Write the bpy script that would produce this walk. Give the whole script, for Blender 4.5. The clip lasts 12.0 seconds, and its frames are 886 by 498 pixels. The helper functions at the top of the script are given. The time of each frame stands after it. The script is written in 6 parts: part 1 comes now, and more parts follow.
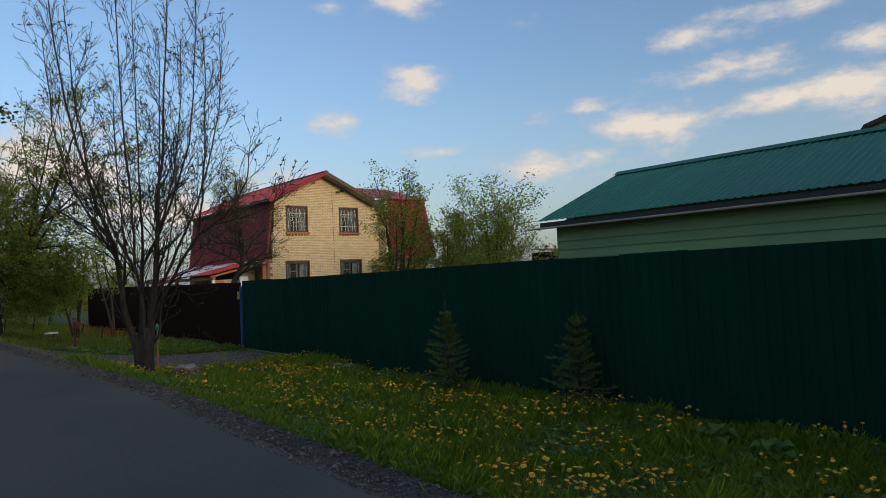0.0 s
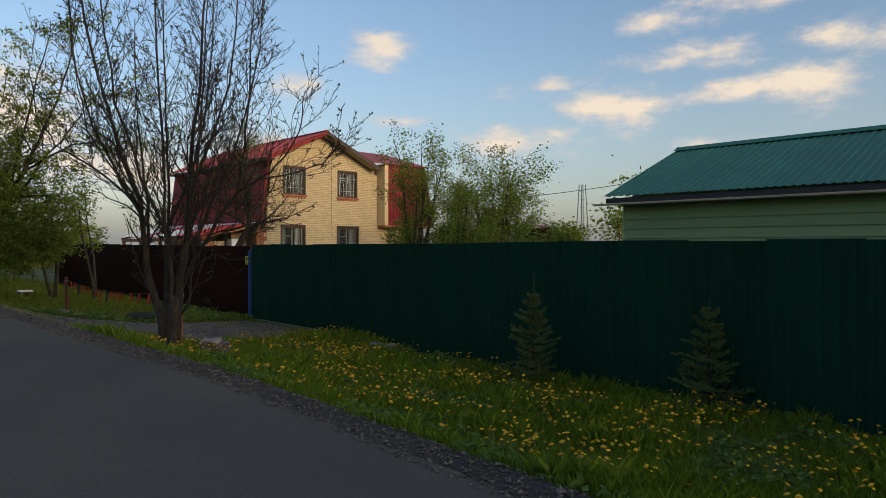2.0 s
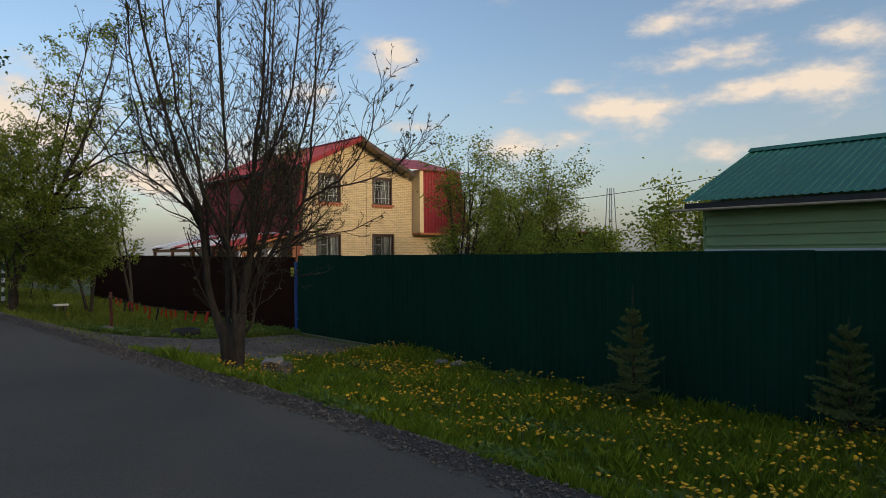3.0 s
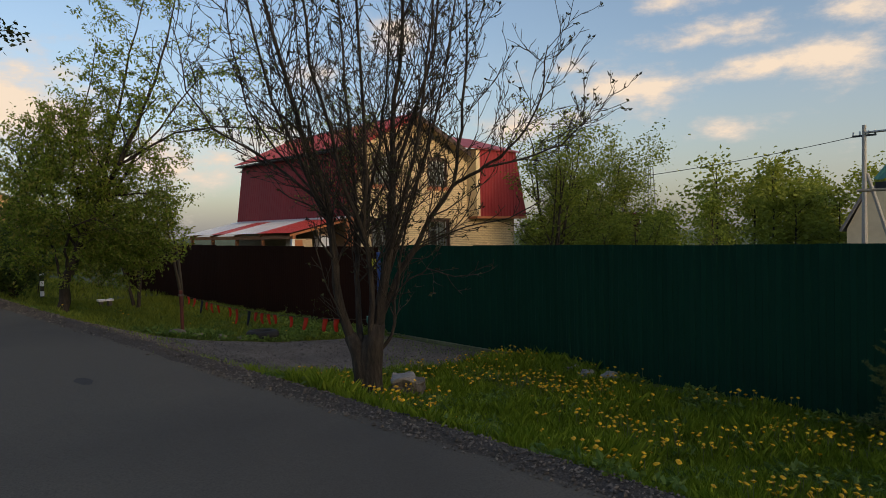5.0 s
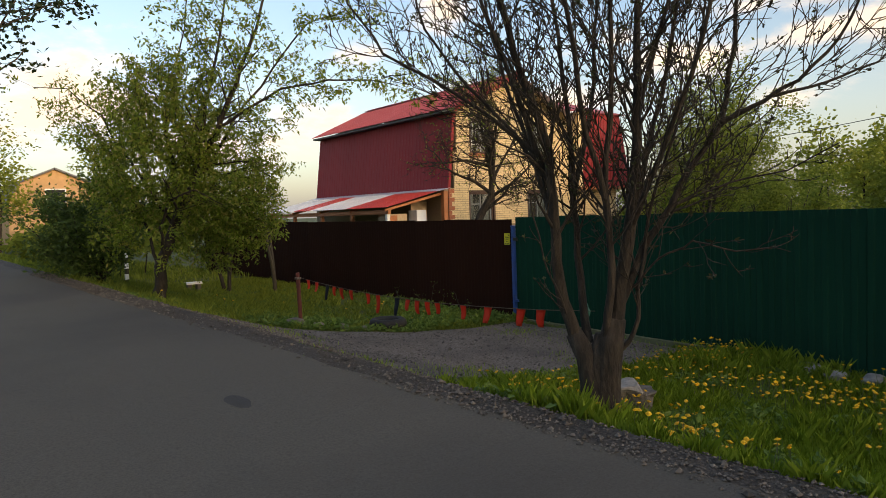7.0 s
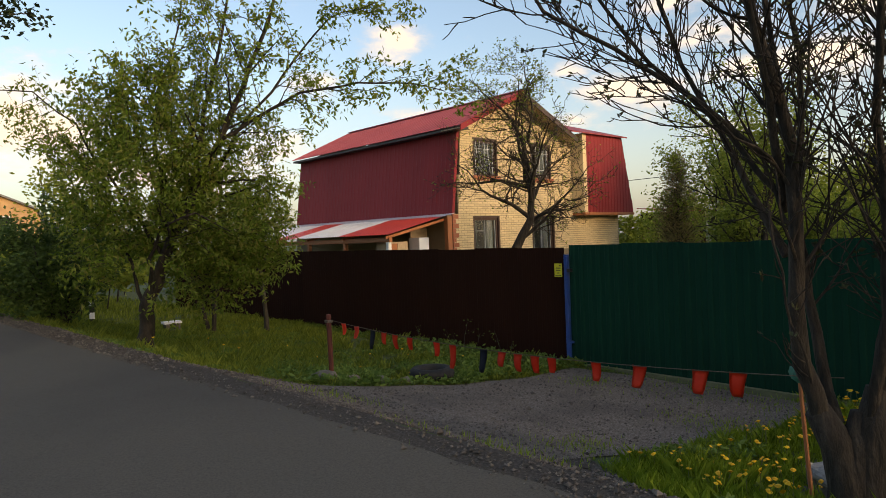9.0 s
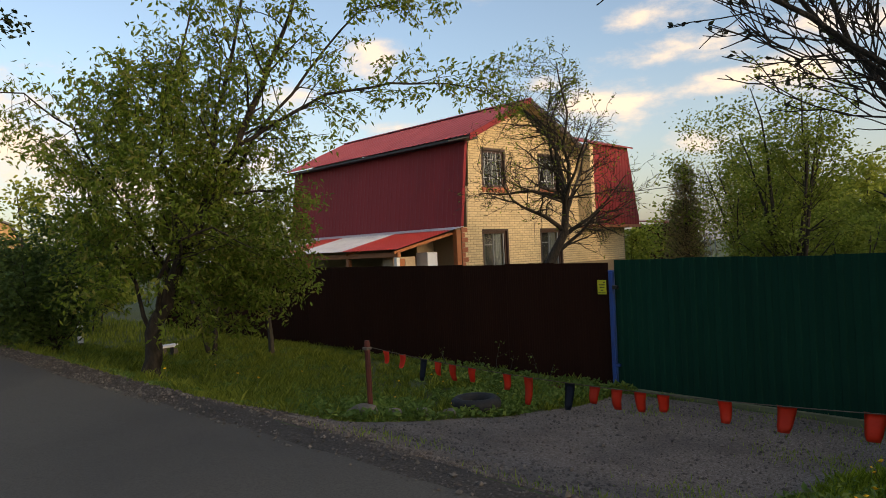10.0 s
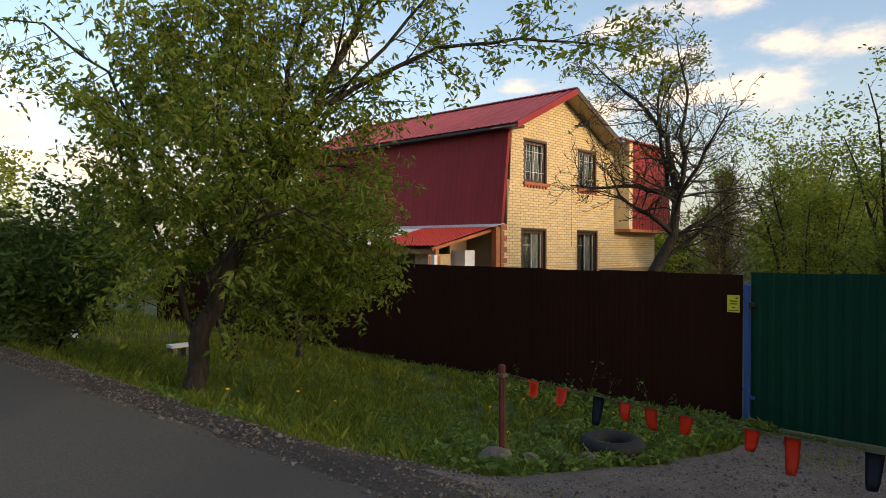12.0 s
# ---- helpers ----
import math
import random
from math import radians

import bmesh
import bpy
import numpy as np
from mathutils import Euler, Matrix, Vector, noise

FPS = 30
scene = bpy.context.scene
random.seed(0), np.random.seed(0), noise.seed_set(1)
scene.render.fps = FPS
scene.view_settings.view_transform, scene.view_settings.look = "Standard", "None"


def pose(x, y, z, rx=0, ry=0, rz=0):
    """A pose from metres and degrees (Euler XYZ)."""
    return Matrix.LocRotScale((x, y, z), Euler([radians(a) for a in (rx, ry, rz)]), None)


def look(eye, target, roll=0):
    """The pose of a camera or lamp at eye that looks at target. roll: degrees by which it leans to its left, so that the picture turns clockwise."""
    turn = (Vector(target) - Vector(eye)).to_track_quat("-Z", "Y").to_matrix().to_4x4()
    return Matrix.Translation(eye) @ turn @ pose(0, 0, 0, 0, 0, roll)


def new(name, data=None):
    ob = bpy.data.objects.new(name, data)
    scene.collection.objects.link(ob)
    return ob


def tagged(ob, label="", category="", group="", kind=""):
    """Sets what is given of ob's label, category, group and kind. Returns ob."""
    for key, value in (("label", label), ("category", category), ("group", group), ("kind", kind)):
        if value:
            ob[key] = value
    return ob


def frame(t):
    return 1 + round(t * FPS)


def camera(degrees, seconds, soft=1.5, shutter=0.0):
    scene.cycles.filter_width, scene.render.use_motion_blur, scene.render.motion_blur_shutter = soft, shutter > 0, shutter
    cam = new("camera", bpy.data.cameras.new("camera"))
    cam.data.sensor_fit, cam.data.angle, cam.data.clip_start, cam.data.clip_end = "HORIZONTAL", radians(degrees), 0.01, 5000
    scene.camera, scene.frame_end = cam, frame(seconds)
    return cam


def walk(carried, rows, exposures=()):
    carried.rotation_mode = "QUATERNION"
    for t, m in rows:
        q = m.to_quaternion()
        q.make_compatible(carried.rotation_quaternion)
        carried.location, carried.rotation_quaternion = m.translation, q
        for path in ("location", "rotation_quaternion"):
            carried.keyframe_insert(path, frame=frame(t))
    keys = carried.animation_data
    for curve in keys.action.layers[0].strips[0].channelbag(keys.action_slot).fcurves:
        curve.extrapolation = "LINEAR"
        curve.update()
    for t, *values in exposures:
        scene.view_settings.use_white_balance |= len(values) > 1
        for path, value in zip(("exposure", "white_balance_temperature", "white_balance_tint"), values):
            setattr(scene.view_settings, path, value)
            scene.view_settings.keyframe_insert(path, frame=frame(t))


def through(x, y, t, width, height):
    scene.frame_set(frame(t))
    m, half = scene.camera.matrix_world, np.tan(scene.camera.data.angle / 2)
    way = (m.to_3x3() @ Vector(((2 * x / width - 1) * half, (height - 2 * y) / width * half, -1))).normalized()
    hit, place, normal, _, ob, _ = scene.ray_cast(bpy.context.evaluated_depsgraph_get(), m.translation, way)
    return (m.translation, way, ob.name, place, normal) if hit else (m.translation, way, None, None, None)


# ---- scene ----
cam = camera(66.4, 12.0, soft=0.9)
EXPOSURES = [(0.0, 0.0, 6600, 11), (1.5, 0.07, 7200, 12), (2.5, 0.12, 7300, 13), (4.5, 0.09, 7700, 15), (5.5, 0.2, 8000, 16), (6.0, 0.36, 8200, 16), (6.5, 0.48, 8300, 16), (7.0, 0.74, 8500, 16), (9.0, 0.66, 8600, 16), (9.5, 0.6, 8500, 16), (10.0, 0.52, 8300, 16), (10.5, 0.46, 8000, 16), (11.0, 0.62, 8200, 16), (12.0, 0.78, 8300, 16)]
PATH = [
    (0, (-9.068, -20.287, 1.915), (-7.768, -18.769, 1.994), -2.7),
    (0.5, (-9.23, -19.659, 1.925), (-7.892, -18.175, 1.996), -2.3),
    (1, (-9.354, -19.077, 1.953), (-7.987, -17.618, 1.979), -1.8),
    (1.5, (-9.508, -18.4, 1.978), (-8.16, -16.923, 1.981), -0.6),
    (2, (-9.582, -17.732, 2.01), (-8.192, -16.295, 2.002), 0.1),
    (2.5, (-9.732, -17.094, 2.081), (-8.356, -15.643, 2.09), -0.4),
    (4.5, (-9.84, -13.999, 2.259), (-8.508, -12.507, 2.251), -0.2),
    (5, (-10.049, -13.248, 2.324), (-8.701, -11.771, 2.276), -1.1),
    (5.5, (-10.053, -12.469, 2.278), (-8.742, -10.959, 2.224), -1.9),
    (6, (-10.121, -11.703, 2.245), (-8.867, -10.146, 2.186), -1.9),
    (6.5, (-10.075, -10.956, 2.206), (-8.825, -9.398, 2.116), -1.9),
    (7, (-9.96, -10.172, 2.209), (-8.725, -8.603, 2.1), -2.0),
    (7.2, (-9.935, -9.882, 2.222), (-8.679, -8.33, 2.123), -1.8),
    (8.8, (-9.863, -7.825, 2.271), (-8.524, -6.34, 2.233), -2.0),
    (9, (-9.88, -7.545, 2.258), (-8.537, -6.063, 2.226), -2.2),
    (9.5, (-9.906, -6.879, 2.302), (-8.544, -5.415, 2.304), -3.2),
    (10, (-9.894, -6.158, 2.328), (-8.501, -4.723, 2.333), -2.6),
    (10.5, (-9.914, -5.56, 2.304), (-8.437, -4.212, 2.276), -1.4),
    (11, (-9.896, -4.794, 2.329), (-8.423, -3.442, 2.296), -0.1),
    (11.5, (-9.911, -4.056, 2.339), (-8.442, -2.699, 2.303), 0.6),
    (12, (-9.847, -3.366, 2.371), (-8.385, -2.001, 2.367), 0.2),
]
walk(cam, [(t, look(eye, target, roll)) for t, eye, target, roll in PATH], EXPOSURES)


# ---- world and sun ----
SUN_AZ, SUN_EL = 177.0, 12.0          # degrees clockwise from +y, degrees up
SKY, CLOUD = 0.205, 0.84

# soft places of the clouds: azimuth, elevation, half width, half height (degrees), weight
CLOUDS = [
    (38.6, 16.2, 3.0, 1.6, 1.0), (32.5, 13.2, 2.8, 1.3, 0.7), (38.0, 22.6, 4.0, 1.4, 0.9), (32.0, 22.0, 1.6, 1.2, 0.7),
    (53.7, 13.3, 3.0, 0.8, 0.75), (51.2, 8.8, 6.0, 1.6, 0.8), (58.1, 11.4, 6.0, 2.0, 0.9), (66.1, 11.9, 5.0, 1.3, 0.9),
    (64.7, 14.8, 6.0, 1.4, 0.85), (61.9, 17.4, 5.0, 1.2, 0.75), (72.0, 12.0, 4.0, 1.8, 1.0), (76.0, 15.0, 6.0, 1.5, 0.8),
    (69.0, 18.5, 6.0, 1.0, 0.75), (40.0, 10.4, 4.0, 0.7, 0.55), (10.5, 9.2, 7.0, 4.2, 1.05), (20.0, 6.0, 9.0, 2.6, 0.9),
    (65.5, 7.6, 4.0, 1.0, 0.75), (27.5, 7.4, 5.0, 2.2, 0.8),
]


def build_world():
    world = bpy.data.worlds.new("evening_sky")
    scene.world = world
    world.use_nodes = True
    nt = world.node_tree
    nt.nodes.clear()
    N, L = nt.nodes.new, nt.links.new

    def m(op, a, b=None, c=None):
        n = N("ShaderNodeMath")
        n.operation = op
        for i, v in enumerate((a, b, c)):
            if v is None:
                continue
            if isinstance(v, (int, float)):
                n.inputs[i].default_value = v
            else:
                L(v, n.inputs[i])
        return n.outputs[0]

    sky = N("ShaderNodeTexSky")
    sky.sky_type = "NISHITA"
    sky.sun_disc = False
    sky.sun_elevation = radians(SUN_EL - 2)
    sky.sun_rotation = radians(SUN_AZ)
    sky.air_density, sky.dust_density, sky.ozone_density = 1.0, 2.5, 1.6
    tc = N("ShaderNodeTexCoord")
    sep = N("ShaderNodeSeparateXYZ")
    L(tc.outputs["Generated"], sep.inputs[0])
    az = m("MULTIPLY", m("ARCTAN2", sep.outputs[0], sep.outputs[1]), 180 / math.pi)
    el = m("MULTIPLY", m("ARCSINE", sep.outputs[2]), 180 / math.pi)
    total = None
    for a, e, w, h, k in CLOUDS:
        dx = m("DIVIDE", m("SUBTRACT", az, a), w)
        dy = m("DIVIDE", m("SUBTRACT", el, e), h)
        r = m("ADD", m("MULTIPLY", dx, dx), m("MULTIPLY", dy, dy))
        g = m("MULTIPLY", m("EXPONENT", m("MULTIPLY", r, -0.9)), k)
        total = g if total is None else m("MAXIMUM", total, g)
    comb = N("ShaderNodeCombineXYZ")
    L(m("MULTIPLY", az, 0.16), comb.inputs[0])
    L(m("MULTIPLY", el, 0.34), comb.inputs[1])
    no = N("ShaderNodeTexNoise")
    no.inputs["Scale"].default_value = 1.5
    no.inputs["Detail"].default_value = 8
    no.inputs["Roughness"].default_value = 0.62
    L(comb.outputs[0], no.inputs["Vector"])
    wide = N("ShaderNodeTexNoise")
    wide.inputs["Scale"].default_value = 0.45
    wide.inputs["Detail"].default_value = 4
    L(comb.outputs[0], wide.inputs["Vector"])
    dens = m("ADD", total, m("MULTIPLY", m("SUBTRACT", no.outputs[0], 0.5), 1.9))
    dens = m("ADD", dens, m("MULTIPLY", m("SUBTRACT", wide.outputs[0], 0.55), 0.6))
    ramp = N("ShaderNodeMapRange")
    ramp.interpolation_type = "SMOOTHSTEP"
    ramp.inputs["From Min"].default_value = 0.18
    ramp.inputs["From Max"].default_value = 1.05
    L(dens, ramp.inputs["Value"])
    # thin veil towards the horizon
    veil = N("ShaderNodeMapRange")
    veil.inputs["From Min"].default_value = 0.0
    veil.inputs["From Max"].default_value = 16.0
    veil.inputs["To Min"].default_value = 0.40
    veil.inputs["To Max"].default_value = 0.0
    L(el, veil.inputs["Value"])
    cover = m("MINIMUM", m("ADD", m("MULTIPLY", ramp.outputs[0], 0.9), m("MULTIPLY", veil.outputs[0], m("ADD", 0.45, wide.outputs[0]))), 0.97)
    # thick hearts are cream where the low sun strikes them, thin edges greyer
    tone = N("ShaderNodeValToRGB")
    tone.color_ramp.elements[0].position = 0.25
    tone.color_ramp.elements[0].color = (0.55, 0.60, 0.70, 1)
    tone.color_ramp.elements[1].position = 0.95
    tone.color_ramp.elements[1].color = (0.95, 0.86, 0.75, 1)
    L(dens, tone.inputs[0])
    cl = N("ShaderNodeMix")
    cl.data_type = "RGBA"
    L(cover, cl.inputs["Factor"])
    skyb = N("ShaderNodeVectorMath")
    skyb.operation = "MULTIPLY"
    skyb.inputs[1].default_value = (SKY * 0.90, SKY * 1.0, SKY * 1.15)
    L(sky.outputs[0], skyb.inputs[0])
    clb = N("ShaderNodeVectorMath")
    clb.operation = "SCALE"
    clb.inputs["Scale"].default_value = CLOUD
    L(tone.outputs[0], clb.inputs[0])
    L(skyb.outputs[0], cl.inputs["A"])
    L(clb.outputs[0], cl.inputs["B"])
    bg = N("ShaderNodeBackground")
    L(cl.outputs["Result"], bg.inputs["Color"])
    out = N("ShaderNodeOutputWorld")
    L(bg.outputs[0], out.inputs["Surface"])


build_world()
sun_data = bpy.data.lights.new("sun", "SUN")
sun_data.energy = 0.75
sun_data.angle = radians(2.0)
sun_data.color = (1.0, 0.84, 0.62)
sun = new("sun", sun_data)
_a, _e = radians(SUN_AZ), radians(SUN_EL)
_dir = Vector((math.sin(_a) * math.cos(_e), math.cos(_a) * math.cos(_e), math.sin(_e)))
sun.matrix_world = look(_dir * 60, (0, 0, 0))


# ---- materials ----
def material(name, colors, rough=0.7, scale=8.0, detail=6, metal=0.0, bump=0.0, bump_scale=None, grime=0.0, grime_color=(0.05, 0.045, 0.04),
             grime_scale=0.6, vary=0.0, island=0.0, spec=0.5, glow=0.0, stretch=(1, 1, 1)):
    """A noise-grained surface: colours along a ramp, patches of grime, variation piece by piece."""
    mt = bpy.data.materials.new(name)
    mt.use_nodes = True
    nt = mt.node_tree
    N, L = nt.nodes.new, nt.links.new
    b = nt.nodes["Principled BSDF"]
    tc = N("ShaderNodeTexCoord")
    mp = N("ShaderNodeMapping")
    mp.inputs["Scale"].default_value = stretch
    L(tc.outputs["Object"], mp.inputs[0])
    no = N("ShaderNodeTexNoise")
    no.inputs["Scale"].default_value = scale
    no.inputs["Detail"].default_value = detail
    no.inputs["Roughness"].default_value = 0.65
    L(mp.outputs[0], no.inputs["Vector"])
    ramp = N("ShaderNodeValToRGB")
    cr = ramp.color_ramp
    k = len(colors)
    cr.elements[0].position, cr.elements[1].position = 0.3, 0.7
    cr.elements[0].color = (*colors[0], 1)
    cr.elements[1].color = (*colors[-1], 1)
    for i in range(1, k - 1):
        e = cr.elements.new(0.3 + 0.4 * i / (k - 1))
        e.color = (*colors[i], 1)
    L(no.outputs[0], ramp.inputs[0])
    col = ramp.outputs[0]
    if grime:
        g = N("ShaderNodeTexNoise")
        g.inputs["Scale"].default_value = grime_scale
        g.inputs["Detail"].default_value = 5
        L(tc.outputs["Object"], g.inputs["Vector"])
        r = N("ShaderNodeMapRange")
        r.inputs["From Min"].default_value, r.inputs["From Max"].default_value = 0.45, 0.72
        r.inputs["To Max"].default_value = grime
        L(g.outputs[0], r.inputs["Value"])
        mx = N("ShaderNodeMix")
        mx.data_type = "RGBA"
        mx.inputs["B"].default_value = (*grime_color, 1)
        L(r.outputs[0], mx.inputs["Factor"])
        L(col, mx.inputs["A"])
        col = mx.outputs["Result"]
    if vary or island:
        if vary:
            src = N("ShaderNodeObjectInfo").outputs["Random"]
        else:
            src = N("ShaderNodeNewGeometry").outputs["Random Per Island"]
        r = N("ShaderNodeMapRange")
        r.inputs["To Min"].default_value, r.inputs["To Max"].default_value = 1 - (vary or island), 1 + (vary or island)
        L(src, r.inputs["Value"])
        hsv = N("ShaderNodeHueSaturation")
        L(r.outputs[0], hsv.inputs["Value"])
        L(col, hsv.inputs["Color"])
        col = hsv.outputs[0]
    L(col, b.inputs["Base Color"])
    b.inputs["Roughness"].default_value = rough
    b.inputs["Metallic"].default_value = metal
    b.inputs["Specular IOR Level"].default_value = spec
    if bump:
        bn = N("ShaderNodeTexNoise")
        bn.inputs["Scale"].default_value = bump_scale or scale * 2
        bn.inputs["Detail"].default_value = 6
        L(mp.outputs[0], bn.inputs["Vector"])
        bp = N("ShaderNodeBump")
        bp.inputs["Strength"].default_value = bump
        bp.inputs["Distance"].default_value = 0.02
        L(bn.outputs[0], bp.inputs["Height"])
        L(bp.outputs[0], b.inputs["Normal"])
    return mt


def leaf_material(name, colors, through=0.35, rough=0.55):
    """Leaf skin that varies from leaf to leaf and lets some light through."""
    mt = material(name, colors, rough=rough, scale=3.0, island=0.35, spec=0.25)
    nt = mt.node_tree
    N, L = nt.nodes.new, nt.links.new
    b = nt.nodes["Principled BSDF"]
    geo = N("ShaderNodeNewGeometry")
    ramp = N("ShaderNodeValToRGB")
    k = len(colors)
    ramp.color_ramp.elements[0].color = (*colors[0], 1)
    ramp.color_ramp.elements[1].color = (*colors[-1], 1)
    for i in range(1, k - 1):
        ramp.color_ramp.elements.new(i / (k - 1)).color = (*colors[i], 1)
    L(geo.outputs["Random Per Island"], ramp.inputs[0])
    L(ramp.outputs[0], b.inputs["Base Color"])
    tr = N("ShaderNodeBsdfTranslucent")
    L(ramp.outputs[0], tr.inputs["Color"])
    mx = N("ShaderNodeMixShader")
    mx.inputs[0].default_value = through
    L(b.outputs[0], mx.inputs[1])
    L(tr.outputs[0], mx.inputs[2])
    L(mx.outputs[0], nt.nodes["Material Output"].inputs["Surface"])
    return mt


ASPHALT = material("asphalt", [(0.096, 0.080, 0.062), (0.133, 0.112, 0.087), (0.162, 0.137, 0.107)], rough=0.95, spec=0.3, scale=60, bump=0.45, bump_scale=150, grime=0.6, grime_color=(0.072, 0.063, 0.055), grime_scale=0.35)
GRAVEL = material("gravel", [(0.090, 0.068, 0.054), (0.180, 0.143, 0.116), (0.34, 0.285, 0.235)], rough=0.95, scale=38, bump=1.0, bump_scale=60, grime=0.6, grime_color=(0.062, 0.048, 0.039), grime_scale=1.1)
SOIL = material("soil", [(0.045, 0.065, 0.018), (0.07, 0.10, 0.024), (0.085, 0.075, 0.04)], rough=1.0, scale=5, bump=0.8, bump_scale=30, grime=0.3, grime_scale=0.4)
SHOULDER = material("dark_road_dirt", [(0.034, 0.026, 0.020), (0.072, 0.056, 0.043), (0.145, 0.118, 0.094)], rough=0.95, scale=40, bump=1.0, bump_scale=70, grime=0.5, grime_color=(0.03, 0.026, 0.02), grime_scale=1.2)
STALK = material("dandelion_stalk", [(0.13, 0.16, 0.05), (0.20, 0.20, 0.09)], rough=0.6, scale=5, island=0.2)
STONE_CHIPS = material("stone_chips", [(0.075, 0.060, 0.048), (0.19, 0.16, 0.132)], rough=0.9, scale=6, island=0.5)
GRASS = leaf_material("grass_blade", [(0.12, 0.195, 0.014), (0.19, 0.29, 0.022), (0.30, 0.39, 0.05), (0.24, 0.335, 0.03)], through=0.45)
LAWN = leaf_material("lawn_blade", [(0.11, 0.155, 0.020), (0.19, 0.245, 0.034), (0.29, 0.335, 0.06)], through=0.45)
WEED = leaf_material("weed_leaf", [(0.09, 0.16, 0.028), (0.14, 0.225, 0.045), (0.2, 0.28, 0.065)], through=0.4)
DANDELION = material("dandelion_yellow", [(0.74, 0.36, 0.002), (0.85, 0.47, 0.004)], rough=0.6, scale=20, island=0.2)
FENCE_GREEN = material("fence_green", [(0.0030, 0.040, 0.0235), (0.0040, 0.050, 0.0290)], rough=0.75, scale=1.5, vary=0.08, grime=0.3, grime_color=(0.006, 0.026, 0.018), grime_scale=1.5, spec=0.08, stretch=(1, 1, 0.2))
FENCE_BROWN = material("fence_brown", [(0.030, 0.0105, 0.0062), (0.037, 0.0130, 0.0076)], rough=0.8, scale=1.5, vary=0.08, grime=0.3, grime_color=(0.024, 0.011, 0.007), grime_scale=1.5, spec=0.06, stretch=(1, 1, 0.2))
BLUE_PAINT = material("blue_paint", [(0.015, 0.07, 0.27), (0.02, 0.09, 0.34)], rough=0.45, scale=6, grime=0.4, grime_color=(0.05, 0.06, 0.08), grime_scale=5)
STEEL = material("galvanised_steel", [(0.3, 0.31, 0.32), (0.42, 0.43, 0.44)], rough=0.4, metal=0.8, scale=6)
DARK_STEEL = material("dark_steel", [(0.03, 0.03, 0.03), (0.05, 0.05, 0.05)], rough=0.5, metal=0.4, scale=8)
YELLOW_SIGN = material("yellow_sign", [(0.75, 0.62, 0.03), (0.82, 0.7, 0.05)], rough=0.5, scale=12)
INK = material("ink", [(0.03, 0.03, 0.02), (0.06, 0.05, 0.02)], rough=0.6)
RED_SHEET = material("red_sheet", [(0.23, 0.016, 0.02), (0.28, 0.022, 0.026)], rough=0.6, spec=0.3, scale=1.2, vary=0.05, grime=0.25, grime_color=(0.18, 0.018, 0.022), grime_scale=0.8, stretch=(1, 1, 0.25))
RED_ROOF = material("red_roof", [(0.32, 0.065, 0.075), (0.40, 0.088, 0.098)], rough=0.62, spec=0.3, scale=1.5, vary=0.05, grime=0.25, grime_color=(0.25, 0.06, 0.08), grime_scale=0.7)
BRICK = material("cream_brick", [(0.60, 0.455, 0.265), (0.69, 0.535, 0.315)], rough=0.85, scale=9, vary=0.10, bump=0.15, bump_scale=90)
BRICK_REST = material("cream_brick_joined", [(0.60, 0.455, 0.265), (0.69, 0.535, 0.315)], rough=0.85, scale=9, island=0.10, bump=0.15, bump_scale=90)
MORTAR = material("mortar", [(0.24, 0.175, 0.105), (0.31, 0.235, 0.145)], rough=0.95, scale=20, bump=0.4, grime=0.2)
RED_BRICK = material("red_brick", [(0.32, 0.10, 0.055), (0.42, 0.14, 0.07)], rough=0.85, scale=14, vary=0.12, bump=0.3, bump_scale=90)
FRAME_BROWN = material("window_frame_brown", [(0.05, 0.025, 0.018), (0.07, 0.035, 0.024)], rough=0.5, scale=10)
WHITE_PAINT = material("white_paint", [(0.68, 0.68, 0.66), (0.78, 0.78, 0.76)], rough=0.5, scale=7, grime=0.25, grime_color=(0.45, 0.43, 0.4), grime_scale=1.5)
CURTAIN = material("curtain", [(0.07, 0.08, 0.08), (0.26, 0.27, 0.27)], rough=0.9, scale=14, stretch=(1.0, 1.0, 0.12))
# near-black colour stands in for the shade of unlit interiors
UNLIT_INSIDE = material("unlit_inside", [(0.02, 0.02, 0.02), (0.03, 0.03, 0.028)], rough=0.9)
WHITE_SHEET = material("white_sheet", [(0.55, 0.57, 0.6), (0.68, 0.7, 0.73)], rough=0.35, scale=2.5, grime=0.3, grime_color=(0.42, 0.44, 0.48), grime_scale=0.9)
BRIGHT_RED = material("bright_red_sheet", [(0.42, 0.04, 0.03), (0.5, 0.055, 0.04)], rough=0.4, scale=2.0, grime=0.25, grime_color=(0.33, 0.05, 0.04))
ORANGE_WOOD = material("orange_stained_wood", [(0.34, 0.11, 0.04), (0.45, 0.16, 0.06)], rough=0.6, scale=6, bump=0.2, stretch=(1, 6, 1))
PALE_WOOD = material("pale_wood", [(0.38, 0.28, 0.18), (0.5, 0.38, 0.26)], rough=0.75, scale=8, bump=0.3, stretch=(1, 5, 1))
GREEN_ROOF = material("green_metal_roof", [(0.014, 0.14, 0.082), (0.02, 0.17, 0.10)], rough=0.5, scale=1.3, vary=0.05, grime=0.25, grime_color=(0.02, 0.085, 0.06), grime_scale=0.7)
GREEN_SIDING = material("green_siding", [(0.22, 0.325, 0.13), (0.28, 0.395, 0.17)], rough=0.6, scale=3, vary=0.05, grime=0.25, grime_color=(0.10, 0.15, 0.08), stretch=(1, 0.2, 3))
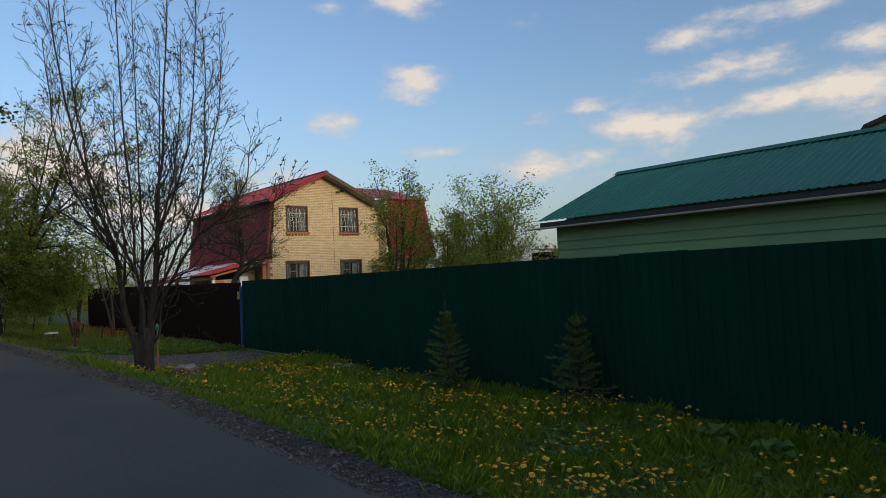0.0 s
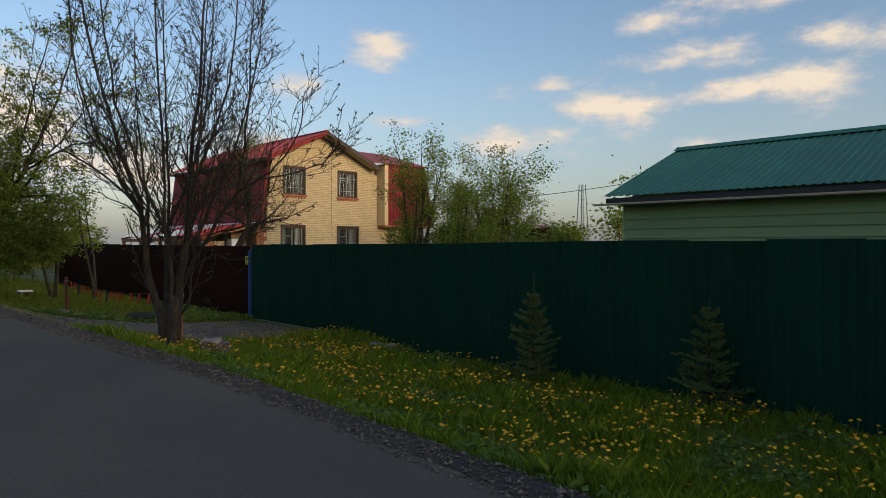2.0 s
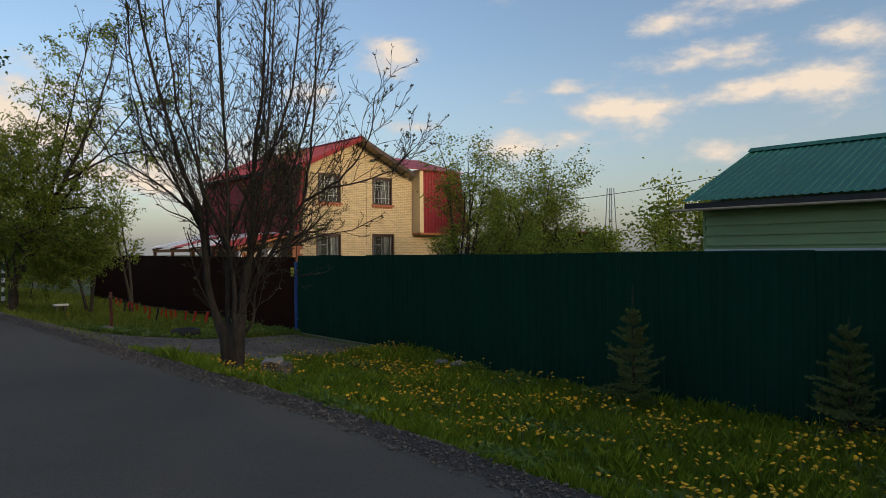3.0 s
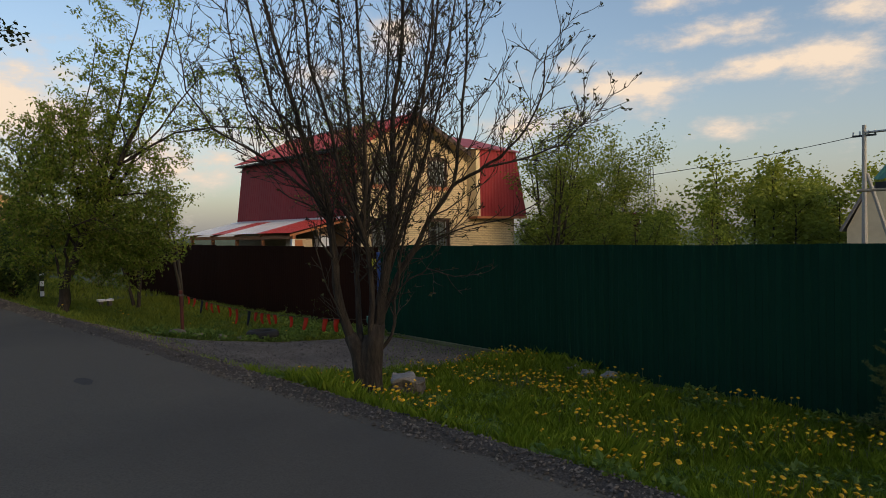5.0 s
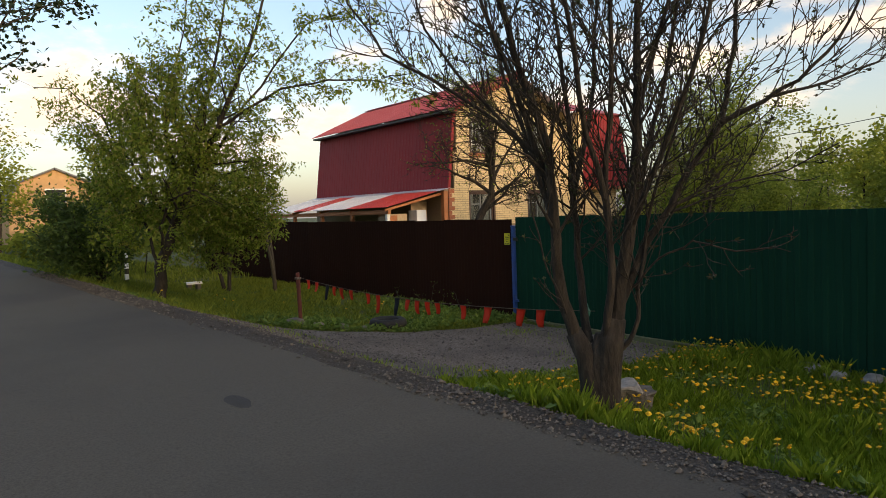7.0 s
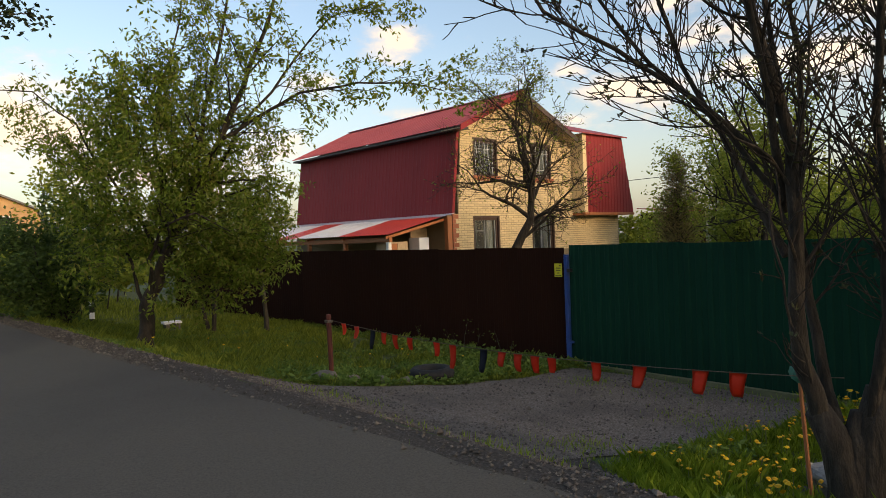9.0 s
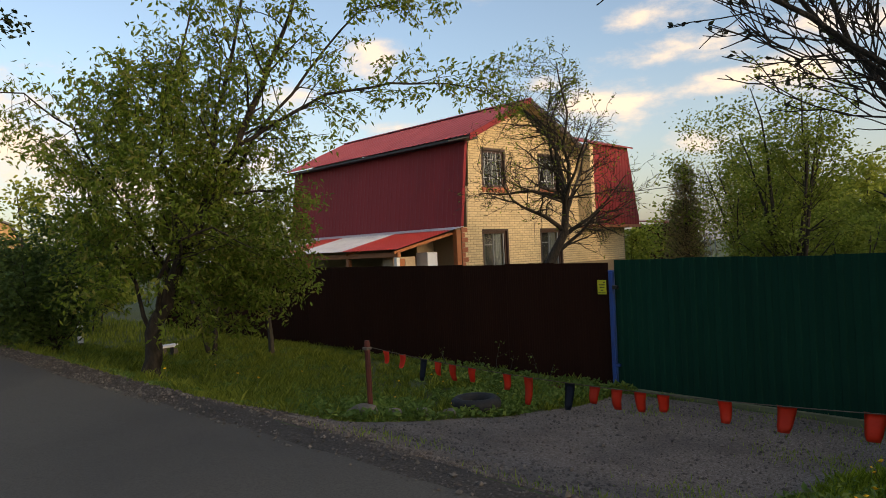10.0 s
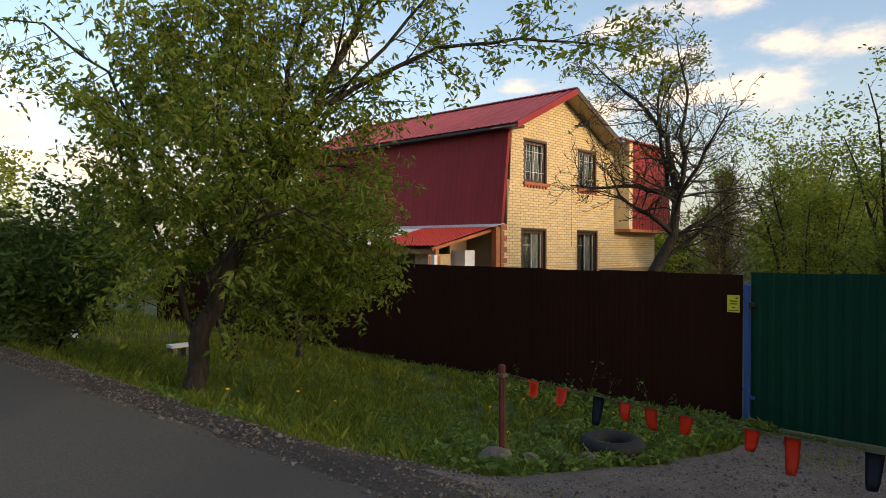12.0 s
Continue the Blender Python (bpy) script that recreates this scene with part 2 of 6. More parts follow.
BARK = material("dark_bark", [(0.013, 0.0098, 0.007), (0.032, 0.024, 0.017), (0.062, 0.047, 0.033)], rough=0.95, scale=14, bump=1.4, bump_scale=30, stretch=(1, 1, 0.3))
BARK_GREY = material("grey_bark", [(0.03, 0.026, 0.02), (0.065, 0.056, 0.043)], rough=0.95, scale=16, bump=0.9, bump_scale=34, stretch=(1, 1, 0.3))
LEAF_ELDER = leaf_material("elder_leaf", [(0.092, 0.142, 0.013), (0.15, 0.215, 0.025), (0.225, 0.29, 0.043), (0.25, 0.235, 0.055)], through=0.55)
LEAF_DARK = leaf_material("dark_leaf", [(0.055, 0.095, 0.02), (0.085, 0.14, 0.03), (0.125, 0.18, 0.045)], through=0.35)
LEAF_FRESH = leaf_material("fresh_leaf", [(0.12, 0.165, 0.020), (0.19, 0.245, 0.036), (0.29, 0.335, 0.058)], through=0.58)
LEAF_FAR = leaf_material("far_leaf", [(0.18, 0.215, 0.032), (0.26, 0.30, 0.05), (0.33, 0.36, 0.06)], through=0.58)
# near-black greens hold the darkness of leaves seen against the light
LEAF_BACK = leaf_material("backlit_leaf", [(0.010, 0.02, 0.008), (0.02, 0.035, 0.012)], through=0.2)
NEEDLE = leaf_material("spruce_needle", [(0.06, 0.095, 0.035), (0.11, 0.16, 0.055), (0.26, 0.31, 0.10)], through=0.25)
LEAF_BUD = leaf_material("opening_bud", [(0.03, 0.028, 0.015), (0.05, 0.05, 0.02), (0.06, 0.075, 0.025)], through=0.2)
THUJA = leaf_material("thuja_spray", [(0.20, 0.17, 0.08), (0.27, 0.23, 0.10), (0.32, 0.23, 0.12)], through=0.6)
FLAG_RED = material("red_flag_cloth", [(0.74, 0.045, 0.014), (0.82, 0.06, 0.02)], rough=0.6, scale=20, vary=0.12)
FLAG_BLUE = material("dark_blue_flag_cloth", [(0.008, 0.012, 0.028), (0.012, 0.018, 0.04)], rough=0.6, scale=20)
RUBBER = material("old_rubber", [(0.012, 0.012, 0.012), (0.025, 0.024, 0.023)], rough=0.85, scale=12, bump=0.4, grime=0.5, grime_color=(0.04, 0.036, 0.03), grime_scale=3)
TAR = material("tar_patch", [(0.045, 0.041, 0.036), (0.07, 0.062, 0.053)], rough=0.9, scale=30, bump=0.4, bump_scale=120)
CONCRETE = material("concrete", [(0.09, 0.075, 0.06), (0.19, 0.165, 0.14)], rough=0.95, scale=9, bump=0.8, bump_scale=24, grime=0.5, grime_color=(0.09, 0.075, 0.06), grime_scale=3)
LIME = material("limewashed_top", [(0.16, 0.145, 0.13), (0.36, 0.335, 0.305)], rough=0.95, scale=11, bump=0.5, grime=0.5, grime_color=(0.2, 0.17, 0.15), grime_scale=5)
ROCK = material("field_stone", [(0.10, 0.085, 0.066), (0.27, 0.22, 0.17)], rough=0.95, scale=8, bump=0.9, bump_scale=20, vary=0.2)
RUST_WOOD = material("red_stained_stake", [(0.08, 0.020, 0.012), (0.17, 0.035, 0.02)], rough=0.8, scale=10, bump=0.5, stretch=(1, 1, 0.2))
MOSSY = material("mossy_board", [(0.10, 0.11, 0.05), (0.20, 0.19, 0.11)], rough=0.9, scale=9, bump=0.5, stretch=(1, 0.2, 1))
TEAL = material("teal_plastic", [(0.02, 0.14, 0.10), (0.04, 0.22, 0.16)], rough=0.5, scale=20)
ROPE = material("rope", [(0.10, 0.07, 0.05), (0.16, 0.12, 0.09)], rough=0.9)
ORANGE_WALL = material("orange_wall", [(0.52, 0.30, 0.14), (0.6, 0.36, 0.18)], rough=0.8, scale=3, grime=0.2)
GREY_ROOF = material("grey_roof", [(0.14, 0.14, 0.15), (0.2, 0.2, 0.21)], rough=0.7, scale=3, grime=0.3)
CREAM_WALL = material("cream_wall", [(0.5, 0.45, 0.33), (0.58, 0.52, 0.4)], rough=0.8, scale=3, grime=0.2)
POLE_CONCRETE = material("pole_concrete", [(0.3, 0.29, 0.27), (0.38, 0.37, 0.35)], rough=0.9, scale=8)


def glass_material():
    mt = bpy.data.materials.new("window_glass")
    mt.use_nodes = True
    nt = mt.node_tree
    b = nt.nodes["Principled BSDF"]
    b.inputs["Base Color"].default_value = (0.9, 0.95, 0.95, 1)
    b.inputs["Roughness"].default_value = 0.03
    b.inputs["Transmission Weight"].default_value = 1.0
    b.inputs["IOR"].default_value = 1.3
    return mt


GLASS = glass_material()


# ---- building helpers ----
def thing(name, x, y, z, label, category, group="", kind="", rz=0.0):
    ob = new(name)
    ob.empty_display_size = 0.2
    ob.matrix_world = pose(x, y, z, 0, 0, rz)
    return tagged(ob, label, category, group, kind)


def mesh_object(name, me, mat, parent=None, label=""):
    if mat and not me.materials:
        me.materials.append(mat)
    ob = new(name, me)
    if parent:
        ob.parent = parent
    return tagged(ob, label)


def part(name, bm, mat, parent=None, label="", smooth=False):
    me = bpy.data.meshes.new(name)
    bmesh.ops.recalc_face_normals(bm, faces=bm.faces)
    bm.to_mesh(me)
    bm.free()
    if smooth:
        me.polygons.foreach_set("use_smooth", [True] * len(me.polygons))
    return mesh_object(name, me, mat, parent, label)


def data_part(name, verts, faces, mat, parent=None, label="", smooth=False):
    me = bpy.data.meshes.new(name)
    me.from_pydata(verts, [], faces)
    if smooth:
        me.polygons.foreach_set("use_smooth", [True] * len(me.polygons))
    return mesh_object(name, me, mat, parent, label)


def box(bm, x0, x1, y0, y1, z0, z1, bevel=0.0):
    r = bmesh.ops.create_cube(bm, size=1.0)
    vs = r["verts"]
    for v in vs:
        v.co = Vector(((x0 + x1) / 2 + v.co.x * (x1 - x0), (y0 + y1) / 2 + v.co.y * (y1 - y0), (z0 + z1) / 2 + v.co.z * (z1 - z0)))
    if bevel:
        es = list({e for v in vs for e in v.link_edges})
        bmesh.ops.bevel(bm, geom=es, offset=bevel, segments=1, affect="EDGES")
    return bm


def boxed(x0, x1, y0, y1, z0, z1, bevel=0.0):
    return box(bmesh.new(), x0, x1, y0, y1, z0, z1, bevel)


def prism(points, axis, a, b):
    """A flat outline swept along an axis from a to b: for 'y' the points are (x, z), for 'x' (y, z), for 'z' (x, y)."""
    bm = bmesh.new()
    rows = []
    for s in (a, b):
        row = []
        for p, q in points:
            row.append(bm.verts.new({"y": (p, s, q), "x": (s, p, q), "z": (p, q, s)}[axis]))
        rows.append(row)
    n = len(points)
    for i in range(n):
        bm.faces.new((rows[0][i], rows[0][(i + 1) % n], rows[1][(i + 1) % n], rows[1][i]))
    bm.faces.new(rows[0])
    bm.faces.new(rows[1][::-1])
    return bm


def slab(p, thick):
    """A thin plate on the corners p, thickened downwards along its normal."""
    bm = bmesh.new()
    vs = [Vector(v) for v in p]
    n = (vs[1] - vs[0]).cross(vs[-1] - vs[0]).normalized()
    if n.z < 0:
        n = -n
    a = [bm.verts.new(v) for v in vs]
    b = [bm.verts.new(v - n * thick) for v in vs]
    k = len(vs)
    bm.faces.new(a)
    bm.faces.new(b[::-1])
    for i in range(k):
        bm.faces.new((a[i], b[i], b[(i + 1) % k], a[(i + 1) % k]))
    return bm


def ribbed(origin, across, along, width, length, pitch, depth, normal, flat=0.45, trim=None):
    """Verts and faces of a profiled metal sheet: ribs run along `along`, repeat along `across`, stand out along `normal`. trim(u) gives start and end shares of the length."""
    o, ac, al, nn = Vector(origin), Vector(across).normalized(), Vector(along).normalized(), Vector(normal).normalized()
    us = []
    u = 0.0
    while u < width - 1e-6:
        for du, h in ((0, 0), (flat, 0), (flat + 0.1, 1), (0.9, 1)):
            w = u + du * pitch
            if w <= width:
                us.append((w, h))
        u += pitch
    us.append((width, 0))
    verts, faces = [], []
    for w, h in us:
        s, e = trim(w) if trim else (0.0, 1.0)
        base = o + ac * w + nn * (depth * h)
        verts += [tuple(base + al * (length * s)), tuple(base + al * (length * e))]
    for i in range(len(us) - 1):
        a = 2 * i
        faces.append((a, a + 2, a + 3, a + 1))
    # a second skin 1.5 mm behind gives the sheet its thickness
    n = len(verts)
    verts += [tuple(Vector(v) - nn * 0.0015) for v in verts]
    faces += [tuple(n + i for i in f[::-1]) for f in faces]
    faces += [(0, 1, n + 1, n), (n - 2, 2 * n - 2, 2 * n - 1, n - 1)]
    return verts, faces


class Wood:
    """Collects tapered branches as tubes in one mesh, and the tips on which leaves grow."""

    def __init__(self, seed):
        self.v, self.f, self.tips = [], [], []
        self.r = random.Random(seed)
        self.thin, self.wob = 0.0022, 0.10

    def tube(self, pts, radii, n=5):
        base = len(self.v)
        k = len(pts)
        for i, p in enumerate(pts):
            d = (pts[min(i + 1, k - 1)] - pts[max(i - 1, 0)]).normalized()
            a = d.cross(Vector((0.31, 0.77, 0.12)))
            if a.length < 1e-4:
                a = d.cross(Vector((1, 0, 0)))
            a.normalize()
            b = d.cross(a)
            for j in range(n):
                t = 2 * math.pi * j / n
                q = p + (a * math.cos(t) + b * math.sin(t)) * radii[i]
                self.v.append((q.x, q.y, q.z))
        for i in range(k - 1):
            for j in range(n):
                a0, a1 = base + i * n + j, base + i * n + (j + 1) % n
                self.f.append((a0, a1, a1 + n, a0 + n))
        self.f.append(tuple(base + (k - 1) * n + j for j in range(n)))

    def path(self, p, d, length, steps, wob, up):
        r = self.r
        pts = [p.copy()]
        d = d.normalized()
        for i in range(steps):
            d = (d + Vector((r.gauss(0, wob), r.gauss(0, wob), r.gauss(0, wob) + up))).normalized()
            p = p + d * (length / steps)
            pts.append(p.copy())
        return pts

    def limb(self, pts, r0, r1, spec, level=0, n=6):
        """A limb along pts with side branches by spec: a list of levels (count per metre, length, angle, up, radius share)."""
        k = len(pts)
        radii = [r0 + (r1 - r0) * (i / (k - 1)) ** 0.8 for i in range(k)]
        self.tube(pts, radii, n)
        if level >= len(spec):
            self.tips.append((pts[-1], (pts[-1] - pts[-2]).normalized()))
            for q in pts[1:-1]:
                self.tips.append((q, (pts[-1] - pts[-2]).normalized()))
            return
        per, length, angle, up, share, start = spec[level]
        total = sum((pts[i + 1] - pts[i]).length for i in range(k - 1))
        count = max(1, int(per * total + self.r.random()))
        for c in range(count):
            s = start + (1 - start) * (c + self.r.random()) / count
            x = s * (k - 1)
            i = min(int(x), k - 2)
            p = pts[i].lerp(pts[i + 1], x - i)
            d = (pts[i + 1] - pts[i]).normalized()
            a = Vector((self.r.gauss(0, 1), self.r.gauss(0, 1), self.r.gauss(0, 0.5)))
            a = (a - d * a.dot(d))
            if a.length < 1e-3:
                continue
            a.normalize()
            th = radians(angle * self.r.uniform(0.7, 1.3))
            nd = d * math.cos(th) + a * math.sin(th)
            ln = length * self.r.uniform(0.55, 1.2) * (1.1 - 0.45 * s)
            rr = max(self.thin, (r0 + (r1 - r0) * s) * share)
            self.limb(self.path(p, nd, ln, 5 if level == 0 else 3, self.wob, up), rr, max(self.thin * 0.6, rr * 0.35), spec, level + 1, 4 if level == 0 else 3)
        self.tips.append((pts[-1], (pts[-1] - pts[-2]).normalized()))

    def object(self, name, mat, parent, label=""):
        return data_part(name, self.v, self.f, mat, parent, label, smooth=True)


def leaf_mesh(name, places, size, mat, parent, seed, droop=0.3, slim=0.45, label="", fold=True):
    """Many small pointed leaves in one mesh, one island each."""
    rng = np.random.default_rng(seed)
    P = np.asarray(places, float)
    n = len(P)
    d = rng.normal(size=(n, 3))
    d[:, 2] = d[:, 2] * 0.6 - droop
    d /= np.linalg.norm(d, axis=1, keepdims=True)
    s = rng.normal(size=(n, 3))
    s -= d * (s * d).sum(1, keepdims=True)
    s /= np.linalg.norm(s, axis=1, keepdims=True)
    nn = np.cross(d, s)
    L = size * rng.uniform(0.6, 1.3, (n, 1))
    w = L * slim * 0.5
    mid = P + d * L * 0.45 + nn * L * 0.08
    V = np.stack([P, mid + s * w, P + d * L, mid - s * w], 1).reshape(-1, 3)
    idx = np.arange(n)[:, None] * 4
    F = (idx + np.array([[0, 1, 2, 3]])).tolist()
    return data_part(name, V.tolist(), F, mat, parent, label)


def around_tips(wood, per, spread, seed):
    rng = np.random.default_rng(seed)
    T = np.array([t[0][:] for t in wood.tips])
    reps = np.repeat(T, per, axis=0)
    return reps + rng.normal(0, spread, reps.shape)


# ---- the lie of the land ----
def road_z(y):
    return 0.27 + 0.0266 * (max(-60.0, min(60.0, y)) + 20.3)


def road_edge(y):
    return -7.0 - 0.075 * max(-10.5, min(80.0, y)) + 0.01 * min(0.0, y + 10.5)


def fence_x(y):
    return -0.1 + 0.035 * min(0.0, y) - 0.02 * max(0.0, y)


def foot_z(y):
    return -0.05 + 0.012 * max(-10.0, min(14.0, y))


def ground_z(x, y):
    e = road_edge(y)
    if x <= e:
        return road_z(y)
    f = fence_x(y)
    if x >= f:
        return foot_z(y) + 0.0 * x
    u = max(0.0, x - e - 0.35) / (f - e - 0.35)
    steep = 2.8 + 1.2 * max(0.0, min(1.0, (-1.0 - y) / 3.0))
    return foot_z(y) + (road_z(y) - foot_z(y)) * (1 - u) ** steep


def bumpy_z(x, y):
    away = max(0.0, min(1.0, (x - road_edge(y) - 0.1) / 1.0))
    return ground_z(x, y) + 0.035 * away * noise.noise(Vector((x * 0.9, y * 0.9, 3.0)))


def sheet(name, xs, ys, zf, mat, label, category):
    verts = [(x, y, zf(x, y)) for y in ys for x in (xs(y) if callable(xs) else xs)]
    n = len(xs(0.0) if callable(xs) else xs)
    faces = [(j * n + i, j * n + i + 1, (j + 1) * n + i + 1, (j + 1) * n + i) for j in range(len(ys) - 1) for i in range(n - 1)]
    ob = data_part(name, verts, faces, mat, None, "", smooth=True)
    return tagged(ob, label, category, kind="structure")


def steps(a, b, d):
    n = max(1, round((b - a) / d))
    return [a + (b - a) * i / n for i in range(n + 1)]


GX = [-900, -300, -120, -60, -40, -30, -24, -20, -17, -15, -13.5, -12.4] + steps(-11.8, 1.0, 0.2) + [2, 4, 6, 9, 12, 16, 22, 30, 45, 70, 120, 300, 900]
GY = [-900, -300, -120, -60, -40, -32, -27] + steps(-24.0, 14.0, 0.25) + [15, 17, 20, 24, 30, 40, 50, 60, 80, 120, 300, 900]


def under_road(x, y):
    e = road_edge(y)
    z = bumpy_z(x, y)
    return z - 0.05 if e - 5.7 < x < e + 0.1 else z


sheet("ground", GX, GY, under_road, SOIL, "uneven dark soil under the roadside grass", "ground")


def edge_wobble(y):
    return 0.07 * noise.noise(Vector((y * 1.3, 0.0, 7.0))) + 0.05 * noise.noise(Vector((y * 4.0, 2.0, 7.0)))


def road_xs(y):
    e = road_edge(y)
    return [e - 5.4, e - 4.2, e - 2.8, e - 1.4, e - 0.5, e + edge_wobble(y)]


sheet("road", road_xs, steps(-60, -24, 4) + steps(-23.8, 14, 0.2) + steps(16, 80, 4), lambda x, y: road_z(y) + 0.012, ASPHALT, "worn dark grey asphalt lane with a crumbling edge", "road")


# gravel shoulder along the lane, and the drive up to the gate
def shoulder_width(y):
    w = 0.42 + 0.14 * noise.noise(Vector((y * 0.8, 5.0, 0.0)))
    if -5.2 < y < 1.2:
        w += 1.7 * max(0.0, 1 - abs((y + 2.0) / 3.2) ** 4)
    return w


def shoulder_xs(y):
    e = road_edge(y)
    w = shoulder_width(y)
    edge = 0.06 * noise.noise(Vector((y * 5.0, 1.0, 4.0)))
    return [e - 0.35, e - 0.12] + [e + (w + edge * k / 14) * k / 14 for k in range(1, 15)]


sheet("gravel_shoulder", shoulder_xs, steps(-60, -24, 4) + steps(-23.8, 14, 0.15) + steps(16, 60, 4), lambda x, y: bumpy_z(x, y) + 0.008, SHOULDER, "dark gravel shoulder beside the asphalt", "shoulder")


def drive_lo(x):
    return -3.75 - 0.95 * max(0.0, min(1.0, (x + 4.4) / 4.0)) + 0.25 * noise.noise(Vector((x * 0.9, 0, 11)))


def drive_hi(x):
    return 0.30 - 0.68 * max(0.0, min(1.0, (x + 4.2) / 2.5)) + 0.16 * noise.noise(Vector((x * 1.1, 0, 15)))


def drive_strip():
    xs = steps(-6.45, -0.45, 0.15)
    verts, faces = [], []
    m = 24
    for x in xs:
        a, b = drive_lo(x), drive_hi(x)
        for j in range(m + 1):
            y = a + (b - a) * j / m
            verts.append((x, y, bumpy_z(x, y) - 0.012 + 0.026 * min(1.0, (x + 6.45) / 0.45)))
    for i in range(len(xs) - 1):
        for j in range(m):
            a = i * (m + 1) + j
            faces.append((a, a + m + 1, a + m + 2, a + 1))
    tagged(data_part("gravel_drive", verts, faces, GRAVEL, None, "", smooth=True), "dark grey gravel drive in front of the gate", "driveway", kind="structure")


drive_strip()


def on_gravel(x, y):
    e = road_edge(y)
    if x < e + shoulder_width(y):
        return True
    if ((x + 5.05) / 0.38) ** 2 + ((y + 8.5) / 0.55) ** 2 < 1:
        return True
    return -6.9 < x < -0.45 and drive_lo(x) < y < drive_hi(x)


# ---- fences ----
def fence(name, y0, y1, mat, label, sheet_w=1.1, pitch=0.18, z_top=2.03, rise=0.0, depth=0.012):
    root = thing(name, fence_x(y0), y0, foot_z(y0), label, "fence")
    length = y1 - y0
    count = int(round(abs(length) / sheet_w))
    sgn = 1 if length > 0 else -1
    verts, faces = ribbed((0, 0, 0), (0, 1, 0), (0, 0, 1), sheet_w + 0.03, 2.35, pitch, depth, (-1, 0, 0))
    me = bpy.data.meshes.new("sheet")
    me.from_pydata(verts, [], faces)
    me.materials.append(mat)
    rr = random.Random(5)
    for i in range(count):
        y = y0 + sgn * sheet_w * i if sgn > 0 else y0 - sheet_w * (i + 1)
        ym = y + sheet_w / 2
        ob = new("sheet", me)
        ob.parent = root
        zb = z_top + rise * ym + rr.uniform(-0.012, 0.012) - 2.35 - foot_z(y0)
        slope = math.atan2(fence_x(y + sheet_w) - fence_x(y), sheet_w)
        ob.matrix_local = pose(fence_x(y) - fence_x(y0) + rr.uniform(-0.004, 0.004), y - y0, zb, rr.uniform(-0.25, 0.25), 0, -math.degrees(slope))
    for zz in (0.45, 1.6):
        a, b = (y0, y1) if sgn > 0 else (y1, y0)
        w = Wood(1)
        w.tube([Vector((fence_x(q) - fence_x(y0) + 0.05, q - y0, zz)) for q in steps(a, b, 2.5)], [0.02] * len(steps(a, b, 2.5)), 4)
        data_part("rail", w.v, w.f, DARK_STEEL, root, "dark steel rail")
    for q in steps(y0 + sgn * 1.2, y1 - sgn * 0.3, 2.5) if sgn > 0 else steps(y1 + 0.3, y0 - 1.2, 2.5):
        part("post", boxed(fence_x(q) - fence_x(y0) + 0.08, fence_x(q) - fence_x(y0) + 0.14, q - y0 - 0.03, q - y0 + 0.03, -0.4, 1.9), DARK_STEEL, root, "dark steel post")
    return root


fence("green_fence", -0.12, -27.6, FENCE_GREEN, "dark green profiled metal fence beside the verge", sheet_w=1.1, pitch=0.183, z_top=2.04, rise=-0.004, depth=0.018)
fence("brown_fence", 0.02, 17.62, FENCE_BROWN, "dark brown profiled metal fence behind the lawn", sheet_w=1.1, pitch=0.11, z_top=2.0, rise=0.006, depth=0.004)

post = thing("fence_post", fence_x(0) - 0.02, -0.055, foot_z(0), "bright blue painted steel post between two fences", "post")
part("pole", boxed(-0.05, 0.03, -0.035, 0.035, -0.3, 1.9, 0.006), BLUE_PAINT, post)
part("cap", boxed(-0.055, 0.035, -0.04, 0.04, 1.9, 1.93, 0.006), BLUE_PAINT, post)
part("crossbar", boxed(-0.045, 0.02, -0.11, -0.036, 0.35, 0.39), BLUE_PAINT, post)
part("hinge", boxed(-0.06, 0.0, -0.12, -0.036, 1.62, 1.68), DARK_STEEL, post, "dark steel gate hinge")

sign = thing("warning_sign", fence_x(0.12) - 0.03, 0.13, 1.60, "small yellow notice with dark print on the brown fence", "sign")
part("plate", boxed(-0.006, 0.0, -0.085, 0.085, -0.12, 0.12, 0.002), YELLOW_SIGN, sign)
for za, zb, ya, yb in ((0.07, 0.09, -0.06, -0.03), (0.03, 0.045, -0.055, 0.055), (-0.01, 0.005, -0.05, 0.04), (-0.06, -0.045, -0.02, 0.02), (-0.1, -0.09, -0.07, 0.07)):
    part("print", boxed(-0.0075, -0.0062, ya, yb, za, zb), INK, sign, "dark printed bar")


# ---- the cream and red house ----
HX0, HX1, HY0, HY1 = 4.95, 10.45, 8.1, 17.6     # upper floor
PEAK_X, PEAK_Z, EAVE_Z, MID_Z = 7.66, 7.12, 5.76, 3.02
house = thing("brick_house", 7.7, 8.1, 0.0, "two-storey cream brick house with a red metal mansard roof", "house")
HO = Matrix.Translation((-7.7, -8.1, 0.0))


def hpart(name, bm, mat, label="", parent=None, smooth=False):
    bm.transform(HO)
    return part(name, bm, mat, parent or house, label, smooth)


WINDOWS = [(5.82, 6.87, 4.27, 5.45), (8.67, 9.71, 4.27, 5.45), (5.71, 6.87, 1.55, 2.89), (8.63, 9.80, 1.55, 2.89)]


def facade_left(z):
    return 4.76 if z < MID_Z else 4.95 + 0.22 * (z - MID_Z) / (EAVE_Z - MID_Z)


def facade_right(z):
    return 14.0 if z < MID_Z else 10.98 if z < EAVE_Z else 10.5


def roof_under(x):
    return PEAK_Z - 0.09 - (PEAK_Z - EAVE_Z) * abs(x - PEAK_X) / 2.93


